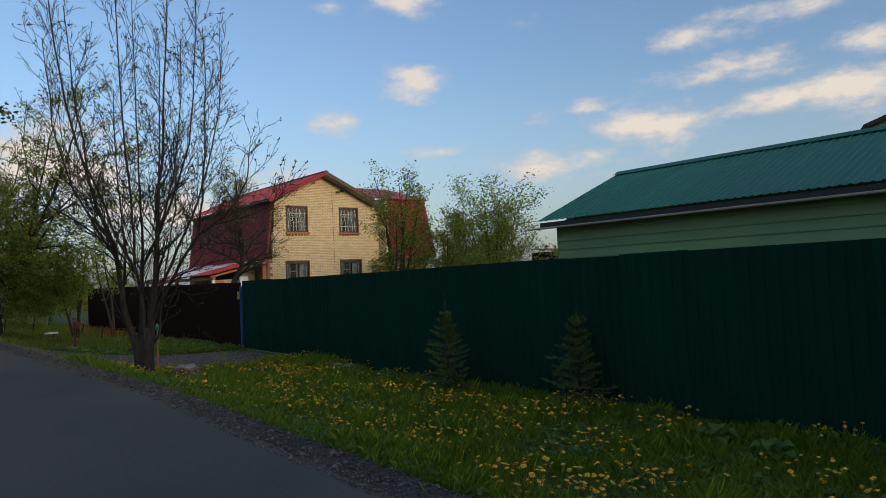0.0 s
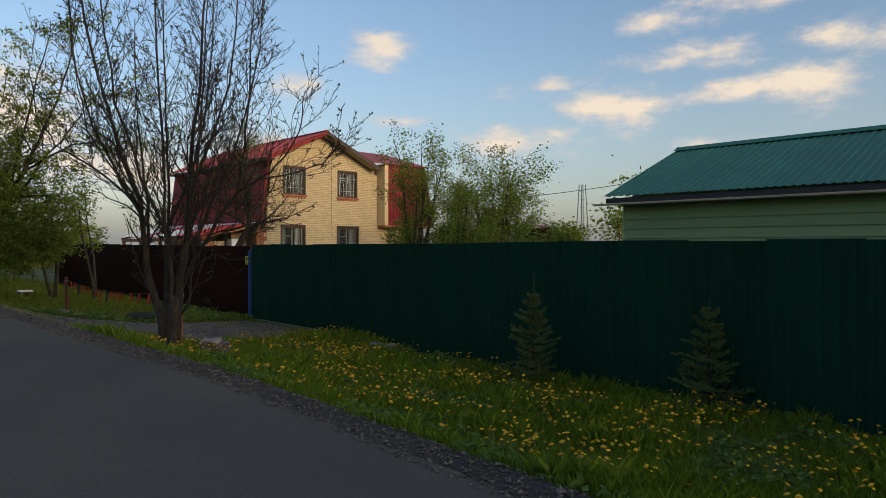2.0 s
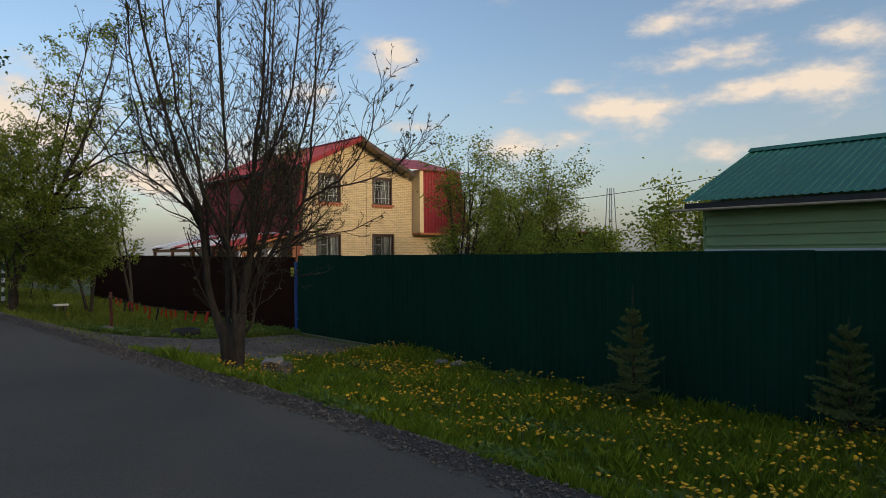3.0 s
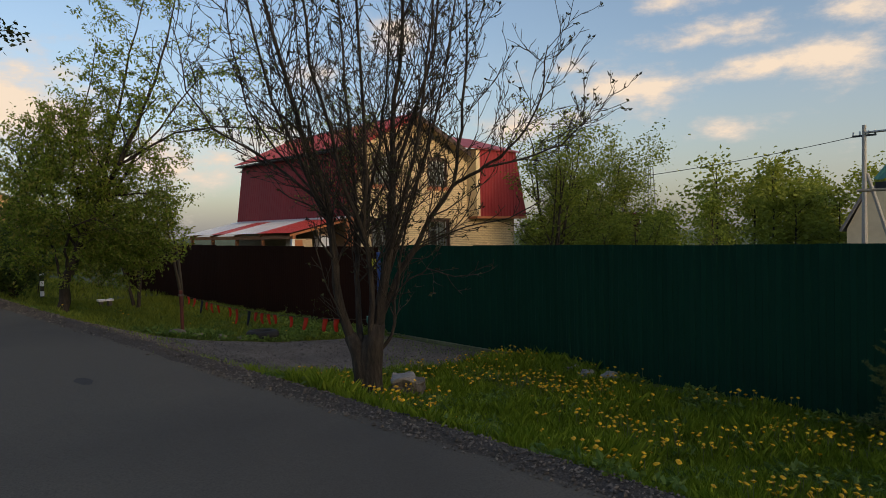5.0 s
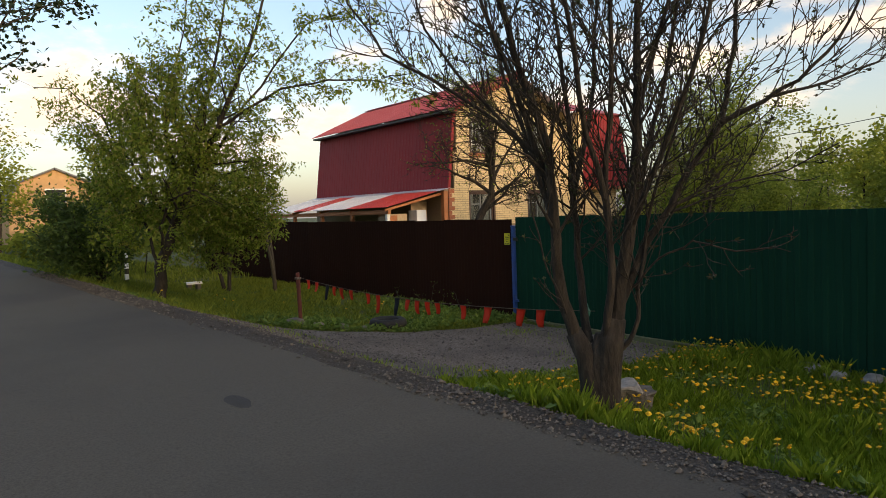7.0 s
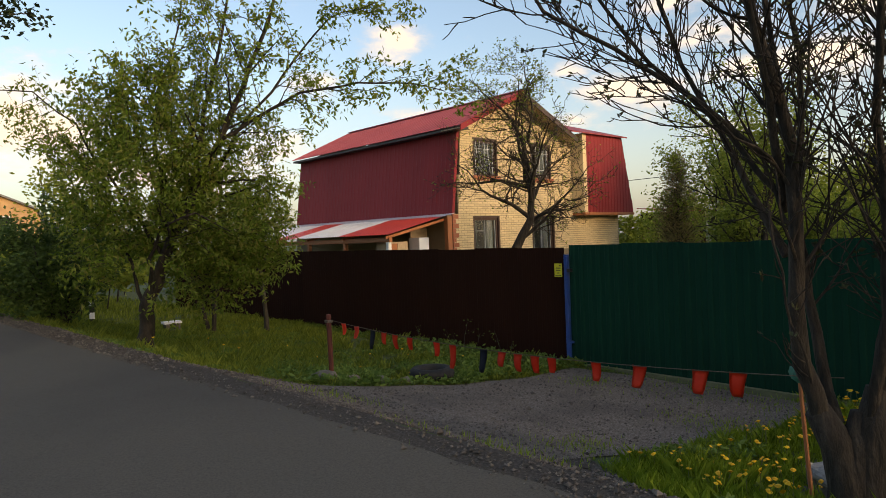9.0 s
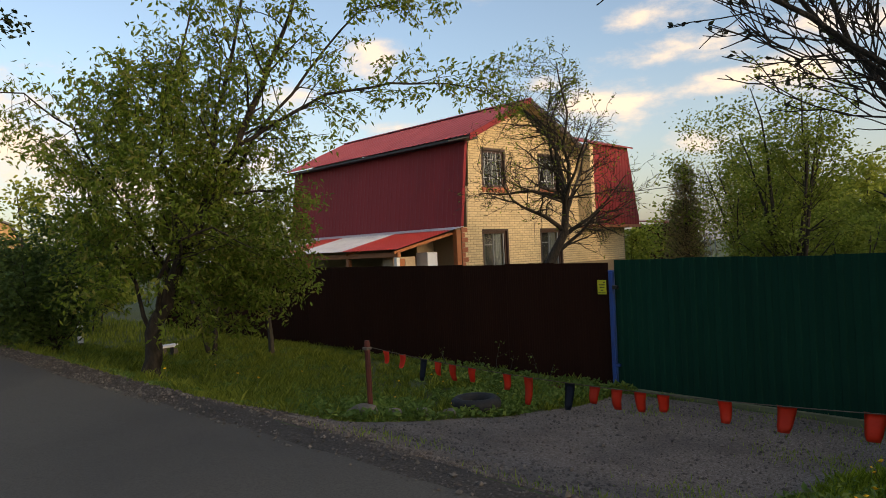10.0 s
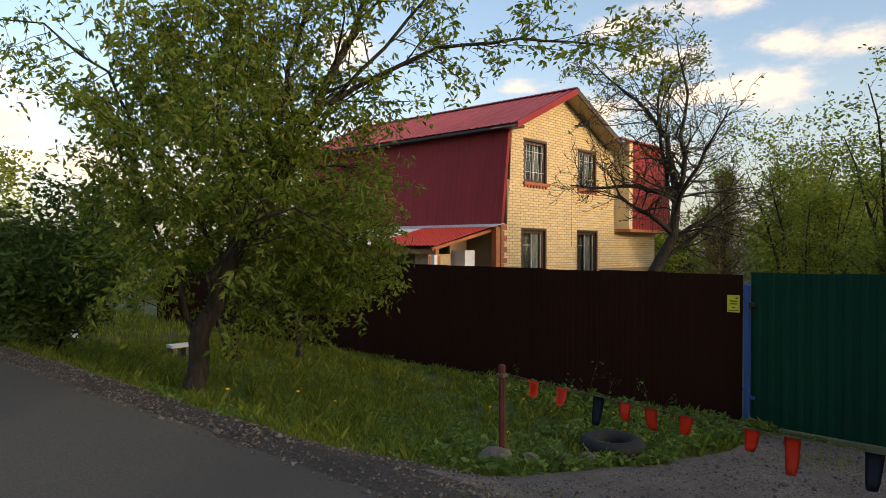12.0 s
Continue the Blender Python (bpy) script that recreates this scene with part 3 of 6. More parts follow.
def wall_core():
    """The mortar body of the front wall, with the openings cut through it."""
    bm = bmesh.new()
    ys = (8.094, 8.40)
    xs = [4.78, 5.71, 5.82, 6.87, 8.63, 8.67, 9.71, 9.80, 10.95]
    zs = [-0.1, 1.55, 2.89, 4.27, 5.45]
    for i in range(len(xs) - 1):
        for j in range(len(zs) - 1):
            xm, zm = (xs[i] + xs[i + 1]) / 2, (zs[j] + zs[j + 1]) / 2
            if any(a < xm < b and c < zm < d for a, b, c, d in WINDOWS):
                continue
            x0 = xs[i]
            if i == 0 and zm > MID_Z:
                x0 = 5.0
            if i == 0 and zm > 4.27:
                x0 = 5.16
            box(bm, x0, xs[i + 1], ys[0], ys[1], zs[j], zs[j + 1])
    top = prism([(5.2, 5.45), (10.75, 5.45), (10.75, 5.62), (PEAK_X, PEAK_Z - 0.12), (5.2, 5.93)], "y", ys[0], ys[1])
    me = bpy.data.meshes.new("tmp")
    top.to_mesh(me)
    top.free()
    bm.from_mesh(me)
    bpy.data.meshes.remove(me)
    box(bm, 10.95, 14.0, 8.094, 8.40, -0.1, 3.0)
    bmesh.ops.remove_doubles(bm, verts=bm.verts[:], dist=0.0005)
    return bm


hpart("front_wall", wall_core(), MORTAR)
hpart("side_wall", boxed(4.80, 5.05, 8.40, 17.6, -0.1, 3.0), MORTAR)
hpart("back_wall", boxed(4.80, 14.0, 17.6, 17.85, -0.1, 3.0), MORTAR)
hpart("side_wall", boxed(13.75, 14.0, 8.40, 17.6, -0.1, 3.0), MORTAR)
hpart("back_gable", prism([(5.0, 3.0), (10.4, 3.0), (10.2, 5.6), (PEAK_X, PEAK_Z - 0.15), (5.2, 5.6)], "y", 17.5, 17.7), MORTAR)

# mansard side: standing red sheets that flare out towards the foot
for i in range(9):
    ya = 8.12 + i * 1.06
    top_v, bot_v = Vector((5.06, ya, EAVE_Z)), Vector((4.72, ya, MID_Z))
    v, f = ribbed(bot_v - Vector((7.7, 8.1, 0)), (0, 1, 0), top_v - bot_v, 1.06, (top_v - bot_v).length, 0.2, 0.012, (-1, 0, 0.12), flat=0.6)
    data_part("side_sheet", v, f, RED_SHEET, house, "dark red profiled wall sheet")
hpart("corner_trim", prism([(4.69, MID_Z - 0.02), (4.80, MID_Z - 0.02), (5.14, EAVE_Z), (5.03, EAVE_Z)], "y", 8.05, 8.14), RED_SHEET, "dark red corner trim")
hpart("mansard_body", prism([(4.78, MID_Z), (5.2, MID_Z), (5.2, EAVE_Z), (5.1, EAVE_Z)], "y", 8.42, 17.5), UNLIT_INSIDE)

# roof slopes in standing-seam sheets with overhang at the front
for side in (-1, 1):
    ridge = Vector((PEAK_X, 0, PEAK_Z))
    eave = Vector((PEAK_X + side * 2.98, 0, EAVE_Z - 0.03))
    al = eave - ridge
    for i in range(9):
        ya = 7.52 + i * 1.14
        nrm = Vector((-al.z * side, 0, al.x * side)).normalized()
        if nrm.z < 0:
            nrm = -nrm
        v, f = ribbed(ridge + Vector((-7.7, ya - 8.1, 0)), (0, 1, 0), al, 1.14, al.length, 0.28, 0.028, nrm, flat=0.72)
        data_part("roof_sheet", v, f, RED_ROOF, house, "red ribbed metal roof sheet")
    hpart("soffit", slab([(PEAK_X, 7.54, PEAK_Z - 0.06), (PEAK_X, 8.42, PEAK_Z - 0.06), (eave.x, 8.42, EAVE_Z - 0.09), (eave.x, 7.54, EAVE_Z - 0.09)], 0.03), PALE_WOOD, "pale boarded soffit")
    hpart("verge_board", prism([(PEAK_X, PEAK_Z + 0.03), (PEAK_X, PEAK_Z - 0.16), (eave.x, EAVE_Z - 0.19), (eave.x, EAVE_Z + 0.0)], "y", 7.49, 7.53), RED_SHEET if side < 0 else FRAME_BROWN, "dark red verge board" if side < 0 else "dark brown verge board")
hpart("ridge_cap", prism([(PEAK_X - 0.14, PEAK_Z + 0.0), (PEAK_X, PEAK_Z + 0.07), (PEAK_X + 0.14, PEAK_Z + 0.0), (PEAK_X, PEAK_Z + 0.045)], "y", 7.5, 17.8), RED_ROOF)
# the eave's shadow is put into this board's dark colour
hpart("eave_fascia", boxed(4.70, 5.08, 7.56, 17.7, EAVE_Z - 0.13, EAVE_Z - 0.06), DARK_STEEL, "eave board coloured dark for the shadow under the eave")

# upper bay on the far side: brick cheek, red front, lean roof
hpart("bay_cheek", boxed(10.98, 11.2, 7.55, 8.42, MID_Z, 5.95), BRICK, "cream brick cheek of the bay")
for i in range(3):
    xa = 11.2 + i * 1.02

    def bay_trim(w, xa=xa):
        over = (xa + w) - 13.55
        return 0.0, 1.0 if over <= 0 else max(0.0, 1 - over / 0.75)
    v, f = ribbed(Vector((xa, 7.56, MID_Z)) - Vector((7.7, 8.1, 0)), (1, 0, 0), (0, 0, 1), 1.02, 3.0, 0.2, 0.012, (0, -1, 0), flat=0.6, trim=bay_trim)
    data_part("bay_sheet", v, f, RED_SHEET, house, "dark red profiled wall sheet")
hpart("bay_body", prism([(11.2, MID_Z), (14.2, MID_Z), (13.55, 6.0), (11.2, 6.0)], "y", 7.6, 12.0), UNLIT_INSIDE)
hpart("bay_floor", boxed(10.96, 14.25, 7.5, 12.0, MID_Z - 0.1, MID_Z - 0.004), ORANGE_WOOD, "orange stained bay sill")
hpart("bay_side", slab([(13.58, 7.56, 6.0), (13.58, 12.0, 6.0), (14.24, 12.0, MID_Z), (14.24, 7.56, MID_Z)], 0.03), RED_SHEET)
hpart("bay_roof", slab([(10.2, 7.4, 5.98), (13.75, 7.4, 5.98), (13.2, 10.2, 6.85), (9.0, 10.2, 6.85)], 0.05), RED_ROOF, "red metal lean roof of the bay")

# windows with frames, bars, glass, curtains and brick sills
for n_w, (xa, xb, za, zb) in enumerate(WINDOWS):
    wdw = new("window")
    wdw.parent = house
    wdw.matrix_local = pose((xa + xb) / 2 - 7.7, 0.0, za)
    tagged(wdw, "brown framed window with white bars" if n_w < 2 else "brown framed ground-floor window with pale curtains")
    w, h = (xb - xa) / 2, zb - za
    fr = bmesh.new()
    box(fr, -w, -w + 0.07, 0.06, 0.16, 0, h)
    box(fr, w - 0.07, w, 0.06, 0.16, 0, h)
    box(fr, -w + 0.07, w - 0.07, 0.06, 0.16, 0, 0.07)
    box(fr, -w + 0.07, w - 0.07, 0.06, 0.16, h - 0.09, h)
    part("frame", fr, FRAME_BROWN, wdw)
    lin = bmesh.new()
    box(lin, -w - 0.05, -w + 0.015, -0.012, 0.06, 0.0, h + 0.05)
    box(lin, w - 0.015, w + 0.05, -0.012, 0.06, 0.0, h + 0.05)
    box(lin, -w + 0.015, w - 0.015, -0.012, 0.06, h - 0.01, h + 0.05)
    part("casing", lin, FRAME_BROWN, wdw)
    sa = bmesh.new()
    for x in (-w + 0.07, -0.025, w - 0.12):
        box(sa, x, x + 0.05, 0.09, 0.13, 0.07, h - 0.09)
    box(sa, -w + 0.12, -0.025, 0.09, 0.13, h * 0.66, h * 0.66 + 0.04)
    part("sash", sa, CURTAIN, wdw, "white window sash")
    gl = part("glass", boxed(-w + 0.07, w - 0.07, 0.108, 0.112, 0.07, h - 0.09), GLASS, wdw, "clear glass pane")
    gl.visible_shadow = False
    if n_w < 2:
        bars = Wood(2)
        for k in range(5):
            x = -w + 0.13 + k * (2 * w - 0.26) / 4
            sway = 0.035 if k % 2 else -0.035
            pts = [Vector((x + sway * math.sin(2 * math.pi * j / 8), 0.045, 0.06 + (h - 0.12) * j / 8)) for j in range(9)]
            bars.tube(pts, [0.008] * 9, 4)
        for q in (0.25, 0.75):
            bars.tube([Vector((-w + 0.03, 0.045, h * q)), Vector((w - 0.03, 0.045, h * q))], [0.007, 0.007], 4)
        data_part("grille", bars.v, bars.f, WHITE_PAINT, wdw, "white curled iron grille")
    for x0, x1 in ((-w + 0.08, -w * 0.45), (w * 0.3, w - 0.08)):
        cv, cf = [], []
        m = 16
        for j in range(m + 1):
            xx = x0 + (x1 - x0) * j / m
            dy = 0.20 + 0.02 * math.sin(j * 2.1)
            cv += [(xx, dy, 0.02), (xx, dy, h - 0.05)]
        for j in range(m):
            cf.append((2 * j, 2 * j + 2, 2 * j + 3, 2 * j + 1))
        data_part("curtain", cv, cf, CURTAIN, wdw, "pale folded curtain")
    # a near-black sheet gives the room's shade behind the glass
    part("reveal_back", boxed(-w - 0.1, w + 0.1, 0.32, 0.34, -0.1, h + 0.1), UNLIT_INSIDE, wdw, "near-black sheet standing in for the unlit room")
    if n_w < 2:
        si = bmesh.new()
        box(si, -w - 0.10, w + 0.10, -0.09, 0.05, -0.10, -0.012, 0.006)
        part("sill", si, RED_BRICK, wdw, "red brick sill")
        for k in range(8):
            x = -w - 0.06 + k * (2 * w + 0.0) / 7
            part("dentil", boxed(x, x + 0.075, -0.06, 0.01, -0.17, -0.102, 0.004), RED_BRICK, wdw, "small red brick under the sill")

# quoins at the corner, a drain pipe and the flood lamp under the gable
for k in range(14):
    z = 0.9 + k * 0.15
    w = 0.26 if k % 2 else 0.14
    hpart("quoin", boxed(4.735, 4.735 + w, 8.075, 8.1, z + 0.006, z + 0.144, 0.003), RED_BRICK, "red corner brick")
wire = Wood(3)
wire.tube([Vector((8.28, 8.085, z)) for z in (6.3, 5.4, 4.4, 3.4, 2.4)], [0.008] * 5, 4)
wo = data_part("cable", [(a - 7.7, b - 8.1, c) for a, b, c in wire.v], wire.f, DARK_STEEL, house, "thin cable down the wall")
lamp = bmesh.new()
box(lamp, 8.42, 8.62, 7.86, 7.96, 6.16, 6.27, 0.02)
box(lamp, 8.5, 8.54, 7.96, 8.09, 6.2, 6.23)
lamp2 = boxed(8.75, 8.85, 7.88, 8.09, 6.24, 6.36, 0.02)
hpart("sensor", lamp2, DARK_STEEL, "small dark motion sensor")
hpart("wall_lamp", lamp, DARK_STEEL, "dark flood lamp on a bracket")

# porch along the red side: striped sheets on rafters and posts
porch = thing("porch", 4.4, 8.1, 0.0, "open porch with a red and white striped metal roof", "porch")
STRIPES = [(8.05, 10.6, BRIGHT_RED), (10.6, 13.4, WHITE_SHEET), (13.4, 14.7, BRIGHT_RED), (14.7, 17.4, WHITE_SHEET)]
for ya, yb, mt in STRIPES:
    a, b = Vector((4.28, ya - 0.0, 2.93)), Vector((2.12, ya, 2.42))
    v, f = ribbed(a - Vector((4.4, 8.1, 0)), (0, 1, 0), b - a, yb - ya, (b - a).length, 0.15, 0.015, (-0.22, 0, 1), flat=0.5)
    data_part("roof_sheet", v, f, mt, porch, "red roof sheet" if mt == BRIGHT_RED else "white roof sheet")
part("flashing", slab([(0.36, -0.12, 3.04), (-0.16, -0.12, 2.94), (-0.16, 9.4, 2.94), (0.36, 9.4, 3.04)], 0.01), WHITE_SHEET, porch, "pale metal flashing along the wall")
part("beam", boxed(-2.12, -2.0, 0.1, 9.3, 2.2, 2.34, 0.008), ORANGE_WOOD, porch)
for ya in (0.15, 2.4, 4.6, 6.9, 9.1):
    part("post", boxed(-2.12, -2.0, ya, ya + 0.12, 0.0, 2.2, 0.008), WHITE_PAINT if ya < 1 else ORANGE_WOOD, porch)
    part("rafter", slab([(-2.2, ya, 2.37), (0.2, ya, 2.9), (0.2, ya + 0.06, 2.9), (-2.2, ya + 0.06, 2.37)], 0.08), ORANGE_WOOD, porch)
part("corner_post", boxed(0.12, 0.30, -0.02, 0.14, 0.0, 2.93), ORANGE_WOOD, porch, "orange stained corner post")
part("back_panel", boxed(-0.4, 0.3, 1.2, 1.26, 0.0, 2.6), PALE_WOOD, porch, "pale boarded panel")
crate = thing("white_cabinet", 3.75, 8.6, 0.0, "white metal cabinet standing under the porch", "cabinet")
part("body", boxed(-0.2, 0.2, -0.25, 0.25, 0.0, 2.3, 0.01), WHITE_SHEET, crate)
crate2 = thing("wooden_cupboard", 3.0, 9.0, 0.0, "pinkish wooden cupboard standing under the porch", "cupboard")
part("body", boxed(-0.42, 0.42, -0.25, 0.25, 0.0, 2.2, 0.01), PALE_WOOD, crate2)
part("door", boxed(-0.40, -0.01, -0.27, -0.251, 0.1, 2.15), ORANGE_WOOD, crate2)
part("door", boxed(0.01, 0.40, -0.27, -0.251, 0.1, 2.15), PALE_WOOD, crate2)

# ---- the green-roofed neighbour ----
shed = thing("green_house", 3.35, -10.0, 0.0, "low house with pale green siding and a green metal roof", "house")


def spart(name, bm, mat, label=""):
    bm.transform(Matrix.Translation((-3.35, 10.0, 0.0)))
    return part(name, bm, mat, shed, label)


S_END = -26.0
me = bpy.data.meshes.new("siding_board")
bmx = prism([(-0.034, 0.0), (-0.030, 0.012), (0.0, 0.2), (0.012, 0.2), (0.012, 0.0)], "y", S_END + 10.0, 0.0)
bmesh.ops.recalc_face_normals(bmx, faces=bmx.faces)
bmx.to_mesh(me)
bmx.free()
me.materials.append(GREEN_SIDING)
for k in range(15):
    ob = new("siding_board", me)
    ob.parent = shed
    ob.matrix_local = pose(0, 0, 0.05 + 0.2 * k - 0.06)
spart("wall", boxed(3.365, 3.6, S_END, -10.0, -0.1, 3.0), GREEN_SIDING)
spart("gable_wall", prism([(3.6, -0.1), (9.0, -0.1), (9.0, 3.0), (6.25, 4.25), (3.365, 3.0)], "y", -10.2, -10.0), GREEN_SIDING)
spart("corner_board", boxed(3.32, 3.44, -10.0, -9.96, 0.0, 2.95), GREEN_SIDING)
for side in (-1, 1):
    ridge = Vector((6.25, 0, 4.40))
    eave = Vector((6.25 + side * 3.32, 0, 3.07))
    al = eave - ridge
    nrm = Vector((0.37 * side, 0, 0.93))
    for i in range(15):
        ya = -9.72 - (i + 1) * 1.1
        v, f = ribbed(ridge + Vector((-3.35, ya + 10.0, 0)), (0, 1, 0), al, 1.1, al.length, 0.157, 0.018, nrm, flat=0.55)
        data_part("roof_sheet", v, f, GREEN_ROOF, shed, "green profiled roof sheet")
spart("ridge_cap", prism([(6.05, 4.36), (6.25, 4.47), (6.45, 4.36), (6.25, 4.44)], "y", -26.2, -9.7), GREEN_ROOF)
spart("fascia", boxed(2.98, 3.02, -26.2, -9.75, 2.92, 3.035), DARK_STEEL, "dark fascia board")
spart("soffit", slab([(3.0, -26.2, 2.93), (3.37, -26.2, 2.95), (3.37, -9.75, 2.95), (3.0, -9.75, 2.93)], 0.02), PALE_WOOD, "weathered soffit board")
gut = Wood(4)
gut.tube([Vector((2.90 - 3.35, y + 10.0, 2.90)) for y in (-9.5, -14, -20, -26.2)], [0.026] * 4, 8)
data_part("gutter", gut.v, gut.f, PALE_WOOD, shed, "pale weathered pole under the eave")
spart("ledge", boxed(3.28, 3.345, S_END, -10.0, 2.08, 2.12), WHITE_SHEET, "pale ledge strip")


# ---- trees ----
def bare_tree():
    x, y = -4.85, -6.02
    z = ground_z(x, y)
    t = thing("bare_tree", x, y, z, "many-stemmed bare tree with dark bark and upright twigs", "tree")
    w = Wood(21)
    w.thin, w.wob = 0.0056, 0.13
    V = Vector
    right, deep = V((0.68, -0.73, 0)), V((0.73, 0.68, 0))

    def at(r, d, h):
        return right * r + deep * d + V((0, 0, h))
    # short double trunk with a flared foot
    w.tube([at(-0.04, 0, -0.15), at(-0.04, 0, 0.08), at(-0.05, 0, 0.35), at(-0.10, 0.02, 0.62), at(-0.22, 0.03, 0.85)], [0.19, 0.145, 0.125, 0.11, 0.085], 10)
    w.tube([at(0.06, 0, -0.15), at(0.06, 0, 0.08), at(0.07, 0, 0.35), at(0.11, -0.02, 0.7), at(0.17, -0.03, 1.0)], [0.20, 0.155, 0.14, 0.125, 0.10], 10)
    w.tube([at(0.01, 0, -0.15), at(0.01, 0, 0.3), at(0.02, 0, 0.62), at(0.03, 0, 0.85)], [0.17, 0.13, 0.11, 0.05], 10)
    # long stems: stations (sideways, deep, up), first radius
    stems = [
        ([(-0.20, 0.02, 0.80), (-0.36, -0.02, 1.35), (-0.38, -0.1, 1.96), (-0.43, -0.18, 2.6), (-0.70, -0.32, 3.45), (-0.88, -0.4, 4.2), (-1.20, -0.5, 5.6), (-1.45, -0.55, 7.2), (-1.5, -0.55, 8.4)], 0.069),
        ([(-0.08, 0.05, 0.75), (-0.14, 0.2, 1.35), (-0.18, 0.35, 2.1), (-0.20, 0.45, 3.0), (-0.34, 0.6, 4.2), (-0.50, 0.8, 6.0), (-0.55, 0.9, 8.6)], 0.048),
        ([(0.16, -0.02, 0.9), (0.25, -0.04, 1.5), (0.35, -0.05, 2.2), (0.42, -0.05, 2.9), (0.42, 0.0, 3.6), (0.52, 0.0, 4.6), (0.66, 0.0, 6.4), (0.80, 0.0, 9.2)], 0.081),
        ([(0.08, -0.06, 0.8), (0.13, -0.2, 1.5), (0.08, -0.3, 2.2), (0.14, -0.45, 3.1), (0.12, -0.6, 4.4), (0.10, -0.75, 6.4), (0.12, -0.8, 8.9)], 0.045),
        ([(0.19, 0.0, 1.05), (0.45, 0.02, 1.65), (0.80, 0.05, 2.25), (1.18, 0.08, 2.8), (1.30, 0.1, 3.5), (1.38, 0.1, 4.5), (1.44, 0.1, 5.8), (1.42, 0.1, 7.0)], 0.044),
        ([(1.18, 0.08, 2.8), (1.50, 0.0, 2.96), (1.80, -0.05, 3.12), (2.12, -0.1, 3.45), (2.36, -0.1, 3.95), (2.42, -0.1, 4.5)], 0.027),
        ([(1.60, 0.0, 3.0), (2.1, 0.2, 3.12), (2.6, 0.3, 3.3), (2.95, 0.3, 3.65)], 0.017),
        ([(0.25, 0.02, 1.5), (0.48, 0.35, 2.3), (0.75, 0.7, 3.2), (1.0, 1.0, 4.3), (1.2, 1.25, 5.6), (1.25, 1.4, 7.2)], 0.037),
        ([(0.30, -0.06, 1.8), (0.55, -0.4, 2.5), (0.85, -0.75, 3.4), (1.05, -1.0, 4.6), (1.15, -1.15, 6.4)], 0.033),
        ([(-0.38, 0.05, 1.9), (-0.58, 0.4, 2.6), (-0.85, 0.75, 3.4), (-1.1, 1.0, 4.5), (-1.2, 1.15, 6.2)], 0.033),
        ([(-0.40, 0.03, 2.2), (-0.62, -0.35, 2.9), (-0.95, -0.7, 3.8), (-1.15, -0.95, 5.0), (-1.2, -1.1, 6.6)], 0.031),
        ([(-0.43, 0.0, 2.5), (-0.78, -0.05, 2.8), (-1.3, -0.05, 3.2), (-1.95, -0.1, 3.6), (-2.3, -0.1, 4.1), (-2.45, -0.1, 4.9)], 0.025),
        ([(-0.42, 0.0, 2.3), (-0.75, 0.15, 2.8), (-1.2, 0.25, 3.3), (-1.6, 0.3, 3.9), (-1.85, 0.35, 4.7), (-1.95, 0.35, 5.7)], 0.023),
        ([(0.42, 0.0, 2.9), (0.62, 0.2, 3.6), (0.95, 0.3, 4.7), (1.1, 0.35, 6.2), (1.15, 0.4, 8.0)], 0.031),
        ([(-0.18, 0.35, 2.2), (0.05, 0.75, 3.1), (0.15, 1.15, 4.2), (0.2, 1.45, 5.8), (0.2, 1.55, 7.4)], 0.031),
        ([(0.08, -0.3, 2.1), (-0.15, -0.7, 3.0), (-0.35, -1.1, 4.1), (-0.45, -1.35, 5.6), (-0.5, -1.45, 7.0)], 0.031),
        ([(0.16, 0.0, 0.62), (0.35, 0.0, 0.85), (0.42, 0.0, 1.3), (0.50, 0.0, 2.0), (0.72, -0.15, 2.7), (0.95, -0.3, 3.6), (1.0, -0.4, 4.8)], 0.028),
        ([(0.30, 0.0, 1.25), (0.55, -0.1, 1.55), (0.85, -0.2, 1.72), (1.2, -0.25, 1.62), (1.5, -0.3, 1.65)], 0.012),
        ([(0.45, 0.0, 1.75), (0.8, 0.2, 2.05), (1.3, 0.4, 2.25), (1.9, 0.5, 2.35), (2.4, 0.6, 2.6)], 0.014),
        ([(-0.22, 0.0, 0.85), (-0.34, -0.1, 1.2), (-0.5, -0.2, 1.6), (-0.6, -0.25, 2.2)], 0.012),
    ]
    spec = [(4.5, 1.12, 40, 0.13, 0.36, 0.20), (5.8, 0.52, 38, 0.11, 0.55, 0.08), (4.2, 0.2, 38, 0.09, 0.8, 0.2)]
    for st, r0 in stems:
        pts = [at(*q) for q in st]
        fine = []
        for i in range(len(pts) - 1):
            for j in range(3):
                q = pts[i].lerp(pts[i + 1], j / 3)
                fine.append(q + V((w.r.gauss(0, 0.012), w.r.gauss(0, 0.012), 0)) * (1 if i or j else 0))
        fine.append(pts[-1])
        w.limb(fine, r0, 0.007, spec if r0 > 0.0165 else spec[1:], 0, 7)
    w.object("trunk", BARK, t)
    rng = np.random.default_rng(4)
    ends = np.array([q[0][:] for q in w.tips])
    P = ends[rng.random(len(ends)) < 0.20]
    P = np.repeat(P, 3, axis=0) + rng.normal(0, 0.006, (len(P) * 3, 3))
    leaf_mesh("foliage", P, 0.05, LEAF_BUD, t, 9, droop=-0.5, slim=0.5, label="small opening buds")
    return t


